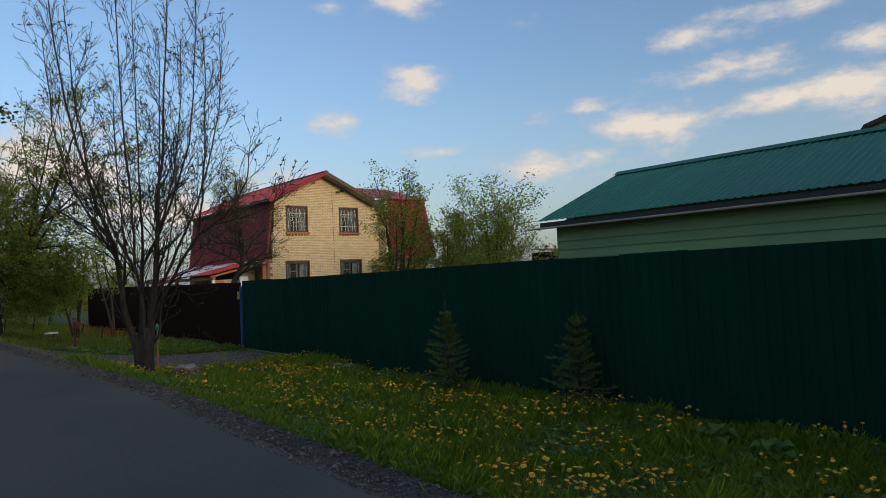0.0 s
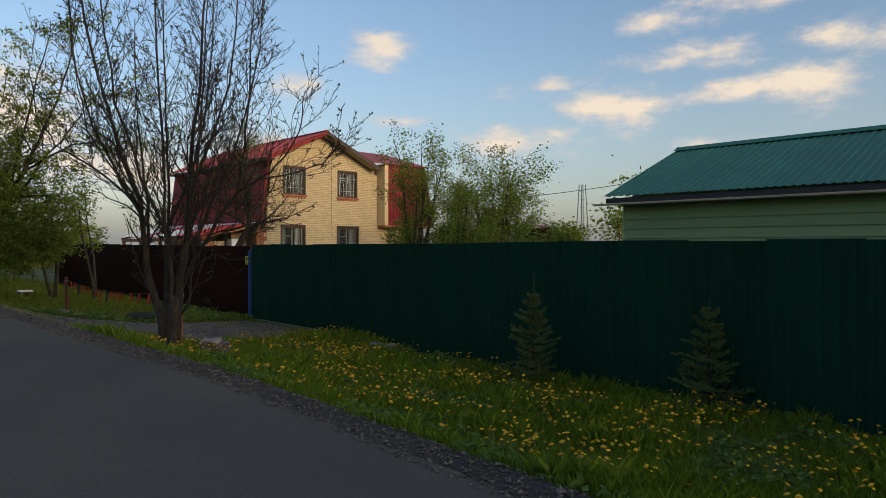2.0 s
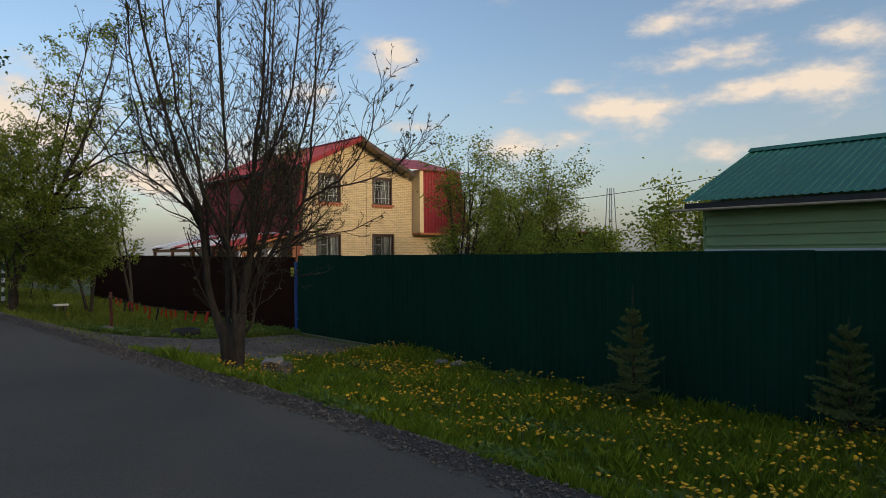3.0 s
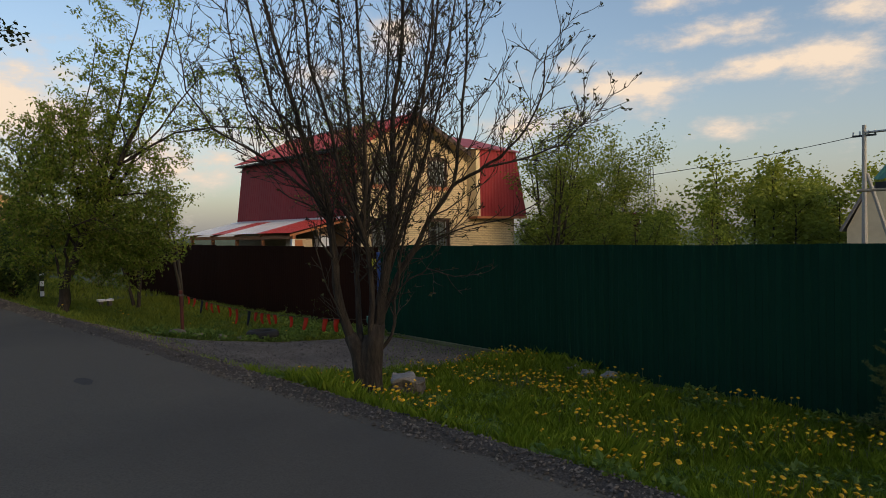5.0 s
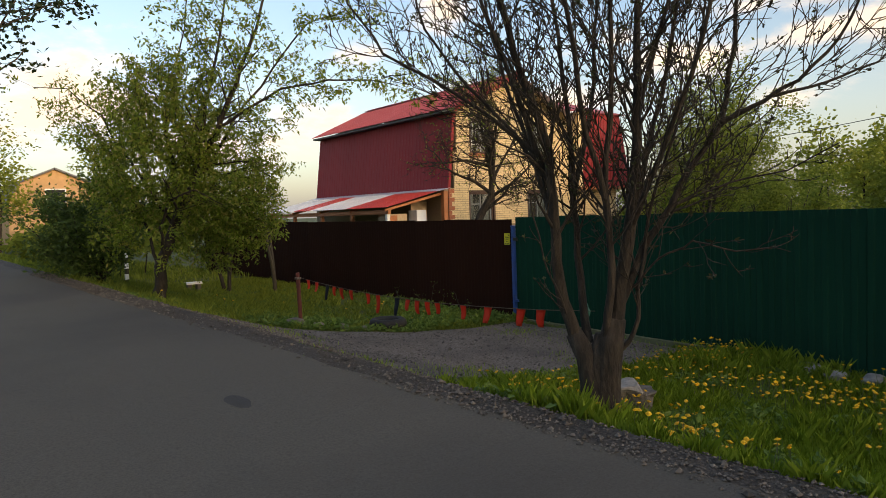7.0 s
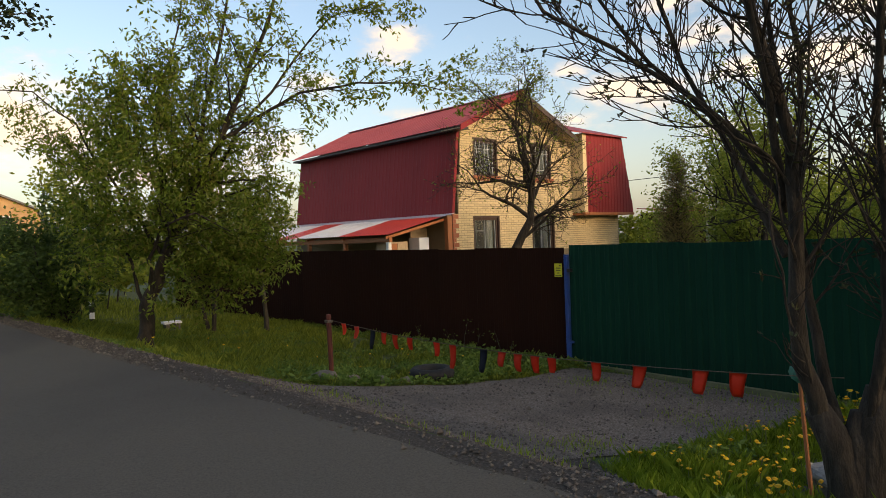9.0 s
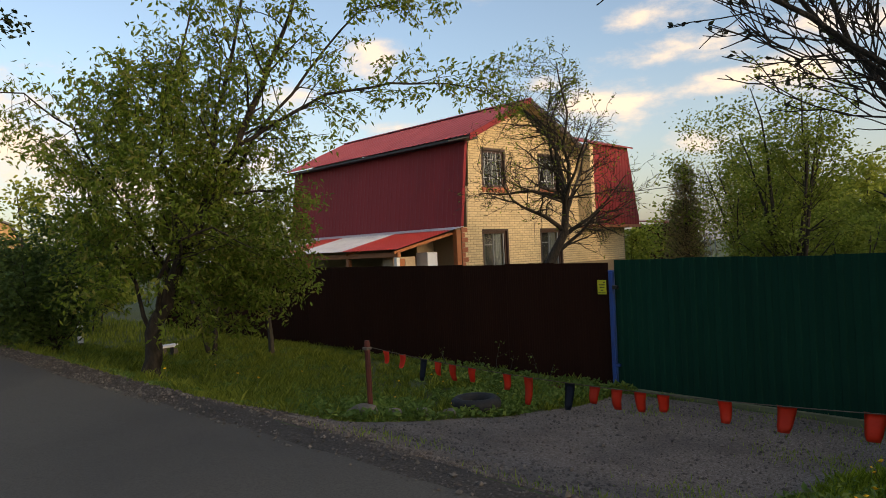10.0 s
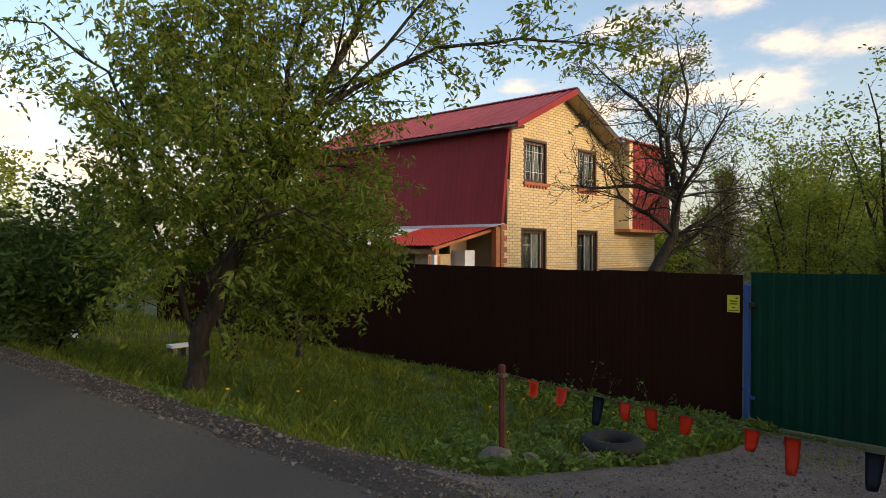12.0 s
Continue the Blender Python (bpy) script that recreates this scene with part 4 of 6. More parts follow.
def elder():
    x, y = -6.05, 4.2
    z = ground_z(x, y)
    t = thing("ash_leaved_maple", x, y, z - 0.03, "leaning dark-trunked maple with drooping young leaves", "tree")
    w = Wood(33)
    V = Vector
    R, D = V((0.68, -0.73, 0)), V((0.73, 0.68, 0))

    def at(r, d, h):
        return R * r + D * d + V((0, 0, h))
    limbs = [
        ([at(0.0, 0, -0.1), at(0.05, 0, 0.3), at(0.18, 0, 0.92), at(0.43, 0, 1.5), at(0.71, 0.05, 2.1), at(1.2, 0.1, 3.1), at(1.7, 0.1, 4.0), at(2.1, 0.15, 4.9), at(2.6, 0.2, 6.3), at(2.9, 0.2, 7.6)], 0.15),
        ([at(0.60, 0.03, 1.85), at(0.45, 0.15, 2.5), at(0.22, 0.2, 3.4), at(0.35, 0.2, 4.3), at(0.64, 0.2, 5.0), at(0.95, 0.2, 6.4)], 0.055),
        ([at(0.85, 0.06, 2.4), at(0.95, 0.3, 3.1), at(1.06, 0.4, 4.0), at(1.35, 0.4, 5.0), at(1.75, 0.45, 6.6), at(1.9, 0.5, 7.6)], 0.06),
        ([at(1.25, 0.1, 3.2), at(1.55, 0.0, 3.45), at(2.06, -0.05, 3.75), at(2.9, -0.1, 4.1), at(3.8, -0.1, 4.2), at(4.7, -0.1, 4.15), at(5.2, -0.1, 4.0)], 0.042),
        ([at(0.43, 0, 1.5), at(0.1, -0.1, 2.1), at(-0.4, -0.1, 2.9), at(-1.0, -0.1, 3.8), at(-1.8, 0, 4.4), at(-2.6, 0.1, 4.5)], 0.034),
        ([at(0.71, 0.05, 2.1), at(1.1, 0.3, 2.7), at(1.6, 0.4, 3.6), at(2.5, 0.4, 4.6), at(3.3, 0.3, 5.4), at(4.1, 0.3, 5.6)], 0.045),
        ([at(0.18, 0, 0.95), at(0.4, -0.4, 1.5), at(0.8, -0.8, 2.0), at(1.4, -0.9, 2.2), at(1.9, -0.8, 1.9)], 0.04),
        ([at(0.18, 0, 0.9), at(0.3, 0.5, 1.6), at(0.9, 1.0, 2.5), at(1.6, 1.3, 2.8), at(2.1, 1.3, 2.4)], 0.04),
        ([at(0.1, 0, 0.5), at(-0.15, 0.1, 1.2), at(-0.5, 0.2, 2.0), at(-0.9, 0.2, 2.8), at(-1.1, 0.2, 3.6)], 0.04),
    ]
    spec = [(3.4, 1.2, 48, -0.02, 0.4, 0.36), (4.6, 0.5, 42, -0.10, 0.5, 0.15)]
    for pts, r in limbs:
        fine = []
        for i in range(len(pts) - 1):
            for j in range(3):
                q = pts[i].lerp(pts[i + 1], j / 3)
                fine.append(q + V((w.r.gauss(0, 0.025), w.r.gauss(0, 0.025), 0)) * (1 if i or j else 0))
        fine.append(pts[-1])
        w.limb(fine, r, 0.007, spec, 0, 8)
    # leafy young shoots fill the lower crown
    r = w.r
    for k in range(780):
        th, u, q = r.uniform(0, 6.283), r.uniform(-1, 1), r.random() ** 0.45
        c = math.sqrt(1 - u * u)
        rad = 1 + 0.22 * math.sin(3 * th + 2 * u)
        p = R * (0.35 + 1.62 * q * c * math.cos(th) * rad) + D * (0.1 + 1.6 * q * c * math.sin(th) * rad) + V((0, 0, 2.55 + 2.15 * q * u))
        if p.z < 0.75 + 0.35 * max(0.0, 0.8 - p.dot(R)):
            continue
        if p.dot(D) < -0.15 and p.z < 2.6 and abs(p.dot(R) - 0.05 - 0.28 * p.z) < 0.30:
            continue
        out = (p - V((0.1, 0, 1.6)))
        sh = w.path(p, out + V((r.gauss(0, 0.6), r.gauss(0, 0.6), r.gauss(0, 0.5))), r.uniform(0.3, 0.65), 5, 0.12, -0.08)
        w.tube(sh, [0.006, 0.005, 0.004, 0.003, 0.002, 0.0015], 3)
        for m in sh:
            w.tips.append((m, V((0, 0, -1))))
    for k in range(120):
        th, u, q = r.uniform(0, 6.283), r.uniform(-1, 1), r.random() ** 0.45
        c = math.sqrt(1 - u * u)
        p = R * (1.5 + 0.85 * q * c * math.cos(th)) + D * (0.4 + 0.9 * q * c * math.sin(th)) + V((0, 0, 1.55 + 0.8 * q * u))
        sh = w.path(p, V((r.gauss(0, 0.6), r.gauss(0, 0.6), r.gauss(0, 0.4))) + R * 0.5, r.uniform(0.3, 0.6), 5, 0.12, -0.08)
        w.tube(sh, [0.006, 0.005, 0.004, 0.003, 0.002, 0.0015], 3)
        for m in sh:
            w.tips.append((m, V((0, 0, -1))))
    w.object("trunk", BARK, t)
    T = np.array([q[0][:] for q in w.tips])
    rng = np.random.default_rng(6)
    low = T[T[:, 2] < 4.3]
    high = T[T[:, 2] >= 4.3]
    P = np.concatenate([np.repeat(low, 7, axis=0), np.repeat(high, 8, axis=0)])
    P = P + rng.normal(0, 0.055, P.shape)
    sideways = P @ np.array(R[:])
    P = P[((sideways > -1.35) | (rng.random(len(P)) < 0.6))]
    leaf_mesh("leaves", P, 0.095, LEAF_ELDER, t, 7, droop=0.75, slim=0.40)
    return t


def leafy(name, x, y, z, height, radius, label, mat, seed, size, count, stems=4, bark=BARK, lo=0.25, spread=0.16, tips_per=3, spec=None, category="tree", group=""):
    """A tree of several stems with an uneven crown."""
    t = thing(name, x, y, z, label, category, group)
    w = Wood(seed)
    r = w.r
    spec = spec or [(2.2 / max(1, height / 6), radius * 0.62, 45, 0.03, 0.4, lo), (3.2 / max(0.5, height / 6), radius * 0.28, 40, 0.0, 0.5, 0.2)]
    for k in range(stems):
        a = 2 * math.pi * (k + r.random() * 0.6) / stems
        out = radius * r.uniform(0.25, 0.6) if stems > 1 else 0.05
        d = Vector((math.cos(a) * out, math.sin(a) * out, height * r.uniform(0.75, 1.0)))
        pts = w.path(Vector((math.cos(a) * 0.05, math.sin(a) * 0.05, -0.1)), d, d.length, 8, 0.06, 0.02)
        w.limb(pts, max(0.03, height * 0.014), 0.01, spec)
    w.object("trunk", bark, t)
    P = around_tips(w, tips_per, spread * 0.62, seed + 1)
    rng = np.random.default_rng(seed + 2)
    if len(P) > count:
        P = P[rng.choice(len(P), count, replace=False)]
    leaf_mesh("crown", P, size, mat, t, seed + 3, droop=0.15, slim=0.5)
    return t


def spruce(x, y, height, radius, leader, seed, label):
    z = ground_z(x, y)
    t = thing("young_spruce", x, y, z, label, "spruce", "young spruces on the verge")
    w = Wood(seed)
    r = w.r
    w.tube([Vector((0, 0, -0.05)), Vector((0.01, 0, height * 0.5)), Vector((0, 0, height))], [0.022, 0.014, 0.004], 6)
    needles, dirs = [], []
    top = height - leader
    tiers = max(5, int(top / 0.135))
    for i in range(tiers + 1):
        h = 0.05 + (top - 0.05) * i / tiers
        rad = radius * (1 - h / (top + 0.15)) ** 0.8 * r.uniform(0.85, 1.12) + 0.05
        for k in range(6):
            a = 2 * math.pi * (k + r.random() * 0.9) / 6 + i * 0.7
            d = Vector((math.cos(a), math.sin(a), r.uniform(-0.22, 0.22) + 0.7 * (h / top) ** 2))
            pts = w.path(Vector((0, 0, h)), d, rad * r.uniform(0.45, 1.2), 5, 0.07, 0.06)
            w.tube(pts, [0.007, 0.006, 0.005, 0.004, 0.003, 0.002], 3)
            for q in range(5):
                ax = (pts[q + 1] - pts[q]).normalized()
                for m in range(8):
                    for _ in range(4):
                        needles.append(pts[q].lerp(pts[q + 1], m / 8))
                        dirs.append(ax)
                if q:
                    for sgn in (-1, 1):
                        side = ax.cross(Vector((0, 0, 1))) * sgn + ax * 0.9 + Vector((0, 0, r.uniform(-0.2, 0.25)))
                        sp = w.path(pts[q], side, rad * 0.38 * (1.15 - q / 6), 3, 0.08, 0.02)
                        w.tube(sp, [0.003, 0.003, 0.002, 0.001], 3)
                        for m in range(3):
                            for jj in range(6):
                                for _ in range(3):
                                    needles.append(sp[m].lerp(sp[m + 1], jj / 6))
                                    dirs.append((sp[m + 1] - sp[m]).normalized())
    for m in range(60):
        needles.append(Vector((0, 0, top + leader * r.random())))
        dirs.append(Vector((0, 0, 1)))
    w.object("trunk", BARK, t)
    rng = np.random.default_rng(seed)
    P = np.array([q[:] for q in needles])
    A = np.array([q[:] for q in dirs])
    n = len(P)
    s = rng.normal(size=(n, 3))
    d = A * 0.7 + s / np.linalg.norm(s, axis=1, keepdims=True)
    d /= np.linalg.norm(d, axis=1, keepdims=True)
    side = np.cross(d, rng.normal(size=(n, 3)))
    side /= np.linalg.norm(side, axis=1, keepdims=True)
    L = 0.03 * rng.uniform(0.8, 1.4, (n, 1))
    V = np.stack([P - side * 0.0036, P + side * 0.0036, P + d * L], 1).reshape(-1, 3)
    F = (np.arange(n)[:, None] * 3 + np.array([[0, 1, 2]])).tolist()
    data_part("needles", V.tolist(), F, NEEDLE, t)
    return t


bare_tree()
elder()
spruce(-0.95, -13.8, 1.50, 0.62, 0.26, 41, "small spruce with pale fresh tips in tall grass")
spruce(-1.26, -11.15, 1.78, 0.56, 0.42, 43, "small dark spruce with a long bare leader")

leafy("garden_tree", 14.6, 3.5, 0.0, 6.3, 3.4, "wide leafy garden tree with pale young foliage", LEAF_FRESH, 51, 0.12, 42000, stems=7, spread=0.26, tips_per=14)
leafy("garden_shrub", 5.2, -1.0, 0.0, 5.6, 1.9, "tall garden shrub with fresh green leaves", LEAF_FRESH, 53, 0.09, 26000, stems=7, spread=0.18, tips_per=13)
leafy("garden_shrub", 9.6, 1.5, 0.0, 4.2, 1.8, "rounded garden shrub with dull green leaves", LEAF_ELDER, 57, 0.10, 24000, stems=7, spread=0.2, tips_per=12)
leafy("roadside_bush", -6.4, 8.2, ground_z(-6.4, 8.2), 2.1, 1.9, "dense dark green bush beside the lane", LEAF_DARK, 59, 0.11, 26000, stems=12, lo=0.05, spread=0.18, tips_per=14, category="bush")
leafy("slim_tree", -1.75, 8.2, ground_z(-1.75, 8.2), 4.6, 1.5, "slim pale-barked tree with leaves above a bare trunk", LEAF_ELDER, 61, 0.11, 12000, stems=2, bark=BARK_GREY, lo=0.38, tips_per=8, spread=0.2)
leafy("slim_tree", -2.9, 8.8, ground_z(-2.9, 8.8), 4.4, 1.5, "slim dark tree behind the maple", LEAF_ELDER, 63, 0.11, 12000, stems=3, lo=0.3, tips_per=8, spread=0.2)
leafy("tall_tree", -8.3, 25.5, 1.3, 19.0, 8.5, "tall tree over the lane, its large leaves coloured dark as if backlit", LEAF_BACK, 67, 0.34, 30000, stems=4, lo=0.3, spread=0.4, tips_per=8)


def apple_tree():
    x, y = 0.45, 1.4
    t = thing("apple_tree", x, y, 0.0, "crooked nearly bare apple tree behind the brown fence", "tree")
    w = Wood(71)
    w.thin, w.wob = 0.0045, 0.24
    V = Vector
    R, D = V((0.69, -0.72, 0)), V((0.72, 0.69, 0))
    spec = [(5.5, 1.0, 60, 0.06, 0.5, 0.10), (9.0, 0.5, 55, 0.05, 0.55, 0.06), (8.0, 0.2, 50, 0.05, 0.65, 0.12)]
    trunk = [R * -0.35 + V((0, 0, -0.1)), R * -0.30 + V((0, 0, 1.0)), R * -0.28 + V((0, 0, 1.8)), R * -0.05 + V((0, 0, 2.25)), R * 0.12 + V((0, 0, 2.55)), R * 0.18 + V((0, 0, 3.2)), R * 0.05 + V((0, 0, 3.9))]
    w.tube(trunk, [0.12, 0.11, 0.105, 0.09, 0.075, 0.065, 0.05], 8)
    for a, b, r0, h0, ln, up in ((0.12, 0.1, 0.05, 3.8, 2.6, 0.04), (-0.4, 0.2, 0.15, 3.1, 2.4, 0.06), (0.55, -0.2, 0.18, 3.2, 2.6, 0.07), (-1.0, -0.2, 0.12, 2.6, 1.9, -0.03), (0.95, 0.3, 0.1, 2.5, 1.7, -0.02),
                                 (0.2, 0.8, 0.15, 2.9, 2.2, 0.05), (0.1, -0.8, 0.15, 2.9, 2.0, 0.05), (0.9, -0.4, -0.05, 2.2, 1.5, -0.06), (-0.9, 0.4, 0.15, 3.2, 1.7, 0.02)):
        d = R * a + D * b + V((0, 0, 0.75))
        w.limb(w.path(R * r0 + V((0, 0, h0)), d, ln, 8, 0.16, up), 0.05, 0.008, spec)
    w.object("trunk", BARK, t)
    P = around_tips(w, 1, 0.03, 72)
    rng = np.random.default_rng(73)
    high = P[P[:, 2] > 5.0]
    P = np.concatenate([P[rng.random(len(P)) < 0.25], np.repeat(high[::2], 3, axis=0) + rng.normal(0, 0.03, (len(high[::2]) * 3, 3))])
    leaf_mesh("leaves", P, 0.06, LEAF_ELDER, t, 74, droop=-0.2)


apple_tree()


def thuja(x, y, h, r, seed):
    t = thing("conical_thuja", x, y, 0.0, "tall conical thuja with brownish winter foliage", "conifer")
    w = Wood(seed)
    w.tube([Vector((0, 0, -0.1)), Vector((0, 0, h * 0.5)), Vector((0, 0, h))], [0.09, 0.05, 0.01], 6)
    for k in range(420):
        u = w.r.random() ** 1.2
        a = w.r.uniform(0, 6.283)
        z = 0.15 + (h - 0.25) * u
        ln = r * (1 - u) ** 0.8 * w.r.uniform(0.7, 1.1) + 0.12
        pts = w.path(Vector((0, 0, z * 0.93)), Vector((math.cos(a), math.sin(a), 0.6)), ln, 4, 0.08, 0.10)
        w.tube(pts, [0.012, 0.009, 0.007, 0.005, 0.003], 3)
        for q in pts[1:]:
            w.tips.append((q, Vector((0, 0, 1))))
    w.object("trunk", BARK, t)
    leaf_mesh("foliage", around_tips(w, 5, 0.12, seed), 0.13, THUJA, t, seed, droop=-0.4, slim=0.25)


thuja(14.2, 5.6, 5.4, 1.5, 76)
leafy("garden_shrub", 9.0, -1.2, 0.0, 2.7, 1.8, "low garden shrub with bright yellow-green leaves", LEAF_FRESH, 77, 0.12, 14000, stems=8, lo=0.1, spread=0.18, tips_per=9)

# distant woods: a joined belt of crowns
def woods(name, spots, label, mat, seed, size, per):
    rng = np.random.default_rng(seed)
    w = Wood(seed)
    pts = []
    for x, y, z, h, r in spots:
        w.tube([Vector((x, y, z - 0.5)), Vector((x + 0.2, y, z + h * 0.5)), Vector((x, y, z + h * 0.9))], [h * 0.014, h * 0.009, 0.02], 5)
        k = 14
        for c in range(k):
            a, s = rng.uniform(0, 6.28), rng.uniform(0.15, 1.0)
            hh = rng.uniform(0.18, 0.98)
            rad = r * (1 - abs(hh - 0.45) * 1.35) * s
            q = np.array([x + math.cos(a) * rad, y + math.sin(a) * rad, z + h * hh])
            w.tube([Vector((x, y, z + h * hh * 0.75)), Vector(q)], [h * 0.004, 0.01], 3)
            pts.append(q + rng.normal(0, 1, (per // k, 3)) * np.array([r * 0.24, r * 0.24, h * 0.075]))
    root = thing(name, spots[0][0], spots[0][1], 0.0, label, "woods", kind="stuff")
    off = (-spots[0][0], -spots[0][1], 0.0)
    data_part("trunks", [(a + off[0], b + off[1], c) for a, b, c in w.v], w.f, BARK, root)
    leaf_mesh("foliage", np.concatenate(pts) + np.array(off), size, mat, root, seed + 1, droop=0.1, slim=0.6)


rw = random.Random(8)


def spread(n, xa, xb, ya, yb, ha, hb):
    out = []
    for i in range(n):
        h = rw.uniform(ha, hb)
        out.append((xa + (xb - xa) * (i + rw.random()) / n, rw.uniform(ya, yb), 0.0, h, h * 0.42))
    return out


woods("far_woods", spread(16, 34, 62, 2, 14, 4.5, 7.5), "belt of young green woods beyond the gardens", LEAF_FAR, 81, 0.34, 1400)
woods("garden_thicket", spread(9, 16, 30, 4, 12, 2.6, 4.2), "mixed shrubs at the end of the garden", LEAF_FRESH, 83, 0.2, 1200)
woods("lane_woods", [(-1.3, 34, 1.2, 6, 2.6), (-5.8, 37, 1.2, 5, 2.2), (-4.6, 52, 1.5, 9.5, 3.2), (-7.2, 62, 1.5, 10, 4), (-9, 75, 1.5, 9, 4), (2, 42, 1.0, 2.6, 1.8), (5, 46, 1.0, 2.6, 1.8), (9, 48, 1.0, 3.0, 2.0), (-3, 17, 0.8, 1.7, 1.3), (-1.8, 20, 0.8, 2.2, 1.5), (-4.6, 14, 0.7, 1.6, 1.2), (0.6, 27, 0.6, 2.4, 1.6), (-4.4, 25, 0.5, 2.0, 1.8), (-3.2, 29, 0.5, 2.2, 1.9), (-2.0, 33, 0.6, 2.3, 2.0), (-5.4, 21, 0.6, 1.7, 1.6)], "leafy trees along the lane further on", LEAF_FAR, 85, 0.26, 1500)
# an unseen belt of trees, added behind the walker, keeps the lane in evening shade
woods("rear_shade_woods", [(-34 + 4.6 * i, -33 + rw.uniform(-2, 2), 0.2, 10.6 + rw.uniform(-0.8, 0.6), 4.0) for i in range(11)], "unseen belt of tall trees added behind the lane for shade", LEAF_BACK, 87, 0.6, 1500)
woods("lane_side_woods", [(-17 + rw.uniform(-1, 1), -24 + 9.0 * i, 0.6, 4 + rw.uniform(-1, 1), 2.0) for i in range(6)], "hedge trees on the other side of the lane", LEAF_DARK, 89, 0.4, 700)

# ---- loose things on the verge ----
def bunting():
    t = thing("bunting", -4.68, 0.6, 0.0, "sagging string of red and dark blue flags between stake and tree", "bunting")
    a, b = Vector((-4.67, 0.62, 1.16)), Vector((-4.79, -5.95, 1.20))

    def rope(s):
        p = a.lerp(b, s)
        p.z -= 0.13 * 4 * s * (1 - s)
        return p - Vector((-4.68, 0.6, 0.0))
    w = Wood(1)
    pts = [rope(i / 40) for i in range(41)]
    w.tube(pts, [0.004] * 41, 5)
    data_part("rope", w.v, w.f, ROPE, t, "thin brown rope")
    ys = [0.32, 0.01, -0.37, -0.62, -0.86, -1.16, -1.65, -1.92, -2.42, -2.70, -2.93, -3.16, -3.37, -3.88, -4.34, -4.90, -5.21]
    rr = random.Random(3)
    for i, y in enumerate(ys):
        s = (0.62 - y) / 6.57
        p = rope(s)
        blue = i in (2, 8)
        wd, ht = 0.115, (0.27 if i == 7 else 0.25 if blue else rr.uniform(0.15, 0.19))
        if i in (14, 15, 16):
            wd, ht = 0.14, 0.19
        bm = bmesh.new()
        m = 5
        grid = []
        lean = rr.uniform(-0.02, 0.03)
        for q in range(m + 1):
            v = q / m
            wid = wd * (1 - 0.30 * v) * 0.5 if q < m else wd * 0.29
            row = []
            for c in range(5):
                u = c / 4 * 2 - 1
                curl = 0.018 * math.sin(3 * v + i) * (0.4 + v) + 0.012 * u * u
                row.append(bm.verts.new((p.x + curl + 0.004, p.y + u * wid + lean * v, p.z - ht * v)))
            grid.append(row)
        for q in range(m):
            for c in range(4):
                bm.faces.new((grid[q][c], grid[q][c + 1], grid[q + 1][c + 1], grid[q + 1][c]))
        bmesh.ops.solidify(bm, geom=bm.faces[:], thickness=0.002)
        part("flag", bm, FLAG_BLUE if blue else FLAG_RED, t, "dark blue flag" if blue else "red flag", smooth=True)


bunting()

sx, sy = -4.67, 0.68
stake = thing("wooden_stake", sx, sy, ground_z(sx, sy), "leaning red-brown wooden stake in the grass", "stake")
w = Wood(5)
hgt = 1.24 - ground_z(sx, sy)
w.tube([Vector((0.03, 0.02, -0.15)), Vector((0.02, 0.01, 0.3)), Vector((0, 0, hgt - 0.02)), Vector((0, 0, hgt))], [0.036, 0.035, 0.037, 0.03], 8)
data_part("pole", w.v, w.f, RUST_WOOD, stake)
part("knot", boxed(-0.045, 0.045, -0.045, 0.045, hgt - 0.12, hgt - 0.08, 0.008), ROPE, stake, "rope tied round the top")


def tyre():
    x, y = -3.0, 0.42
    z = ground_z(x, y)
    t = thing("old_tyre", x, y, z, "old black car tyre half sunk in the grass", "tyre")
    bm = bmesh.new()
    R, n, m = 0.27, 28, 10
    rings = []
    for i in range(n):
        a = 2 * math.pi * i / n
        ring = []
        for j in range(m):
            b = 2 * math.pi * j / m
            rr = R + 0.085 * math.cos(b) * (1.05 if abs(math.cos(b)) > 0.7 else 1)
            ring.append(bm.verts.new((math.cos(a) * rr, math.sin(a) * rr, 0.12 + 0.10 * math.sin(b))))
        rings.append(ring)
    for i in range(n):
        for j in range(m):
            bm.faces.new((rings[i][j], rings[(i + 1) % n][j], rings[(i + 1) % n][(j + 1) % m], rings[i][(j + 1) % m]))
    part("tread", bm, RUBBER, t, smooth=True)


tyre()


def rock(x, y, sx, sy, sz, seed, label, mat=ROCK, sink=0.25, name="stone", rz=0.0):
    t = bmesh.new()
    bmesh.ops.create_icosphere(t, subdivisions=3, radius=1.0)
    for v in t.verts:
        n = v.co.normalized()
        k = 1 + 0.28 * noise.noise(n * 1.6 + Vector((seed, 0, 0))) + 0.10 * noise.noise(n * 4 + Vector((0, seed, 0)))
        q = n * k
        q = Vector([math.copysign(abs(c) ** 0.75, c) for c in q])
        v.co = Vector((q.x * sx, q.y * sy, q.z * sz))
    ob = part(name, t, mat, None, "", smooth=True)
    ob.matrix_world = pose(x, y, ground_z(x, y) + sz * (1 - 2 * sink), 0, 0, rz)
    return tagged(ob, label, "stone", "stones by the drive")


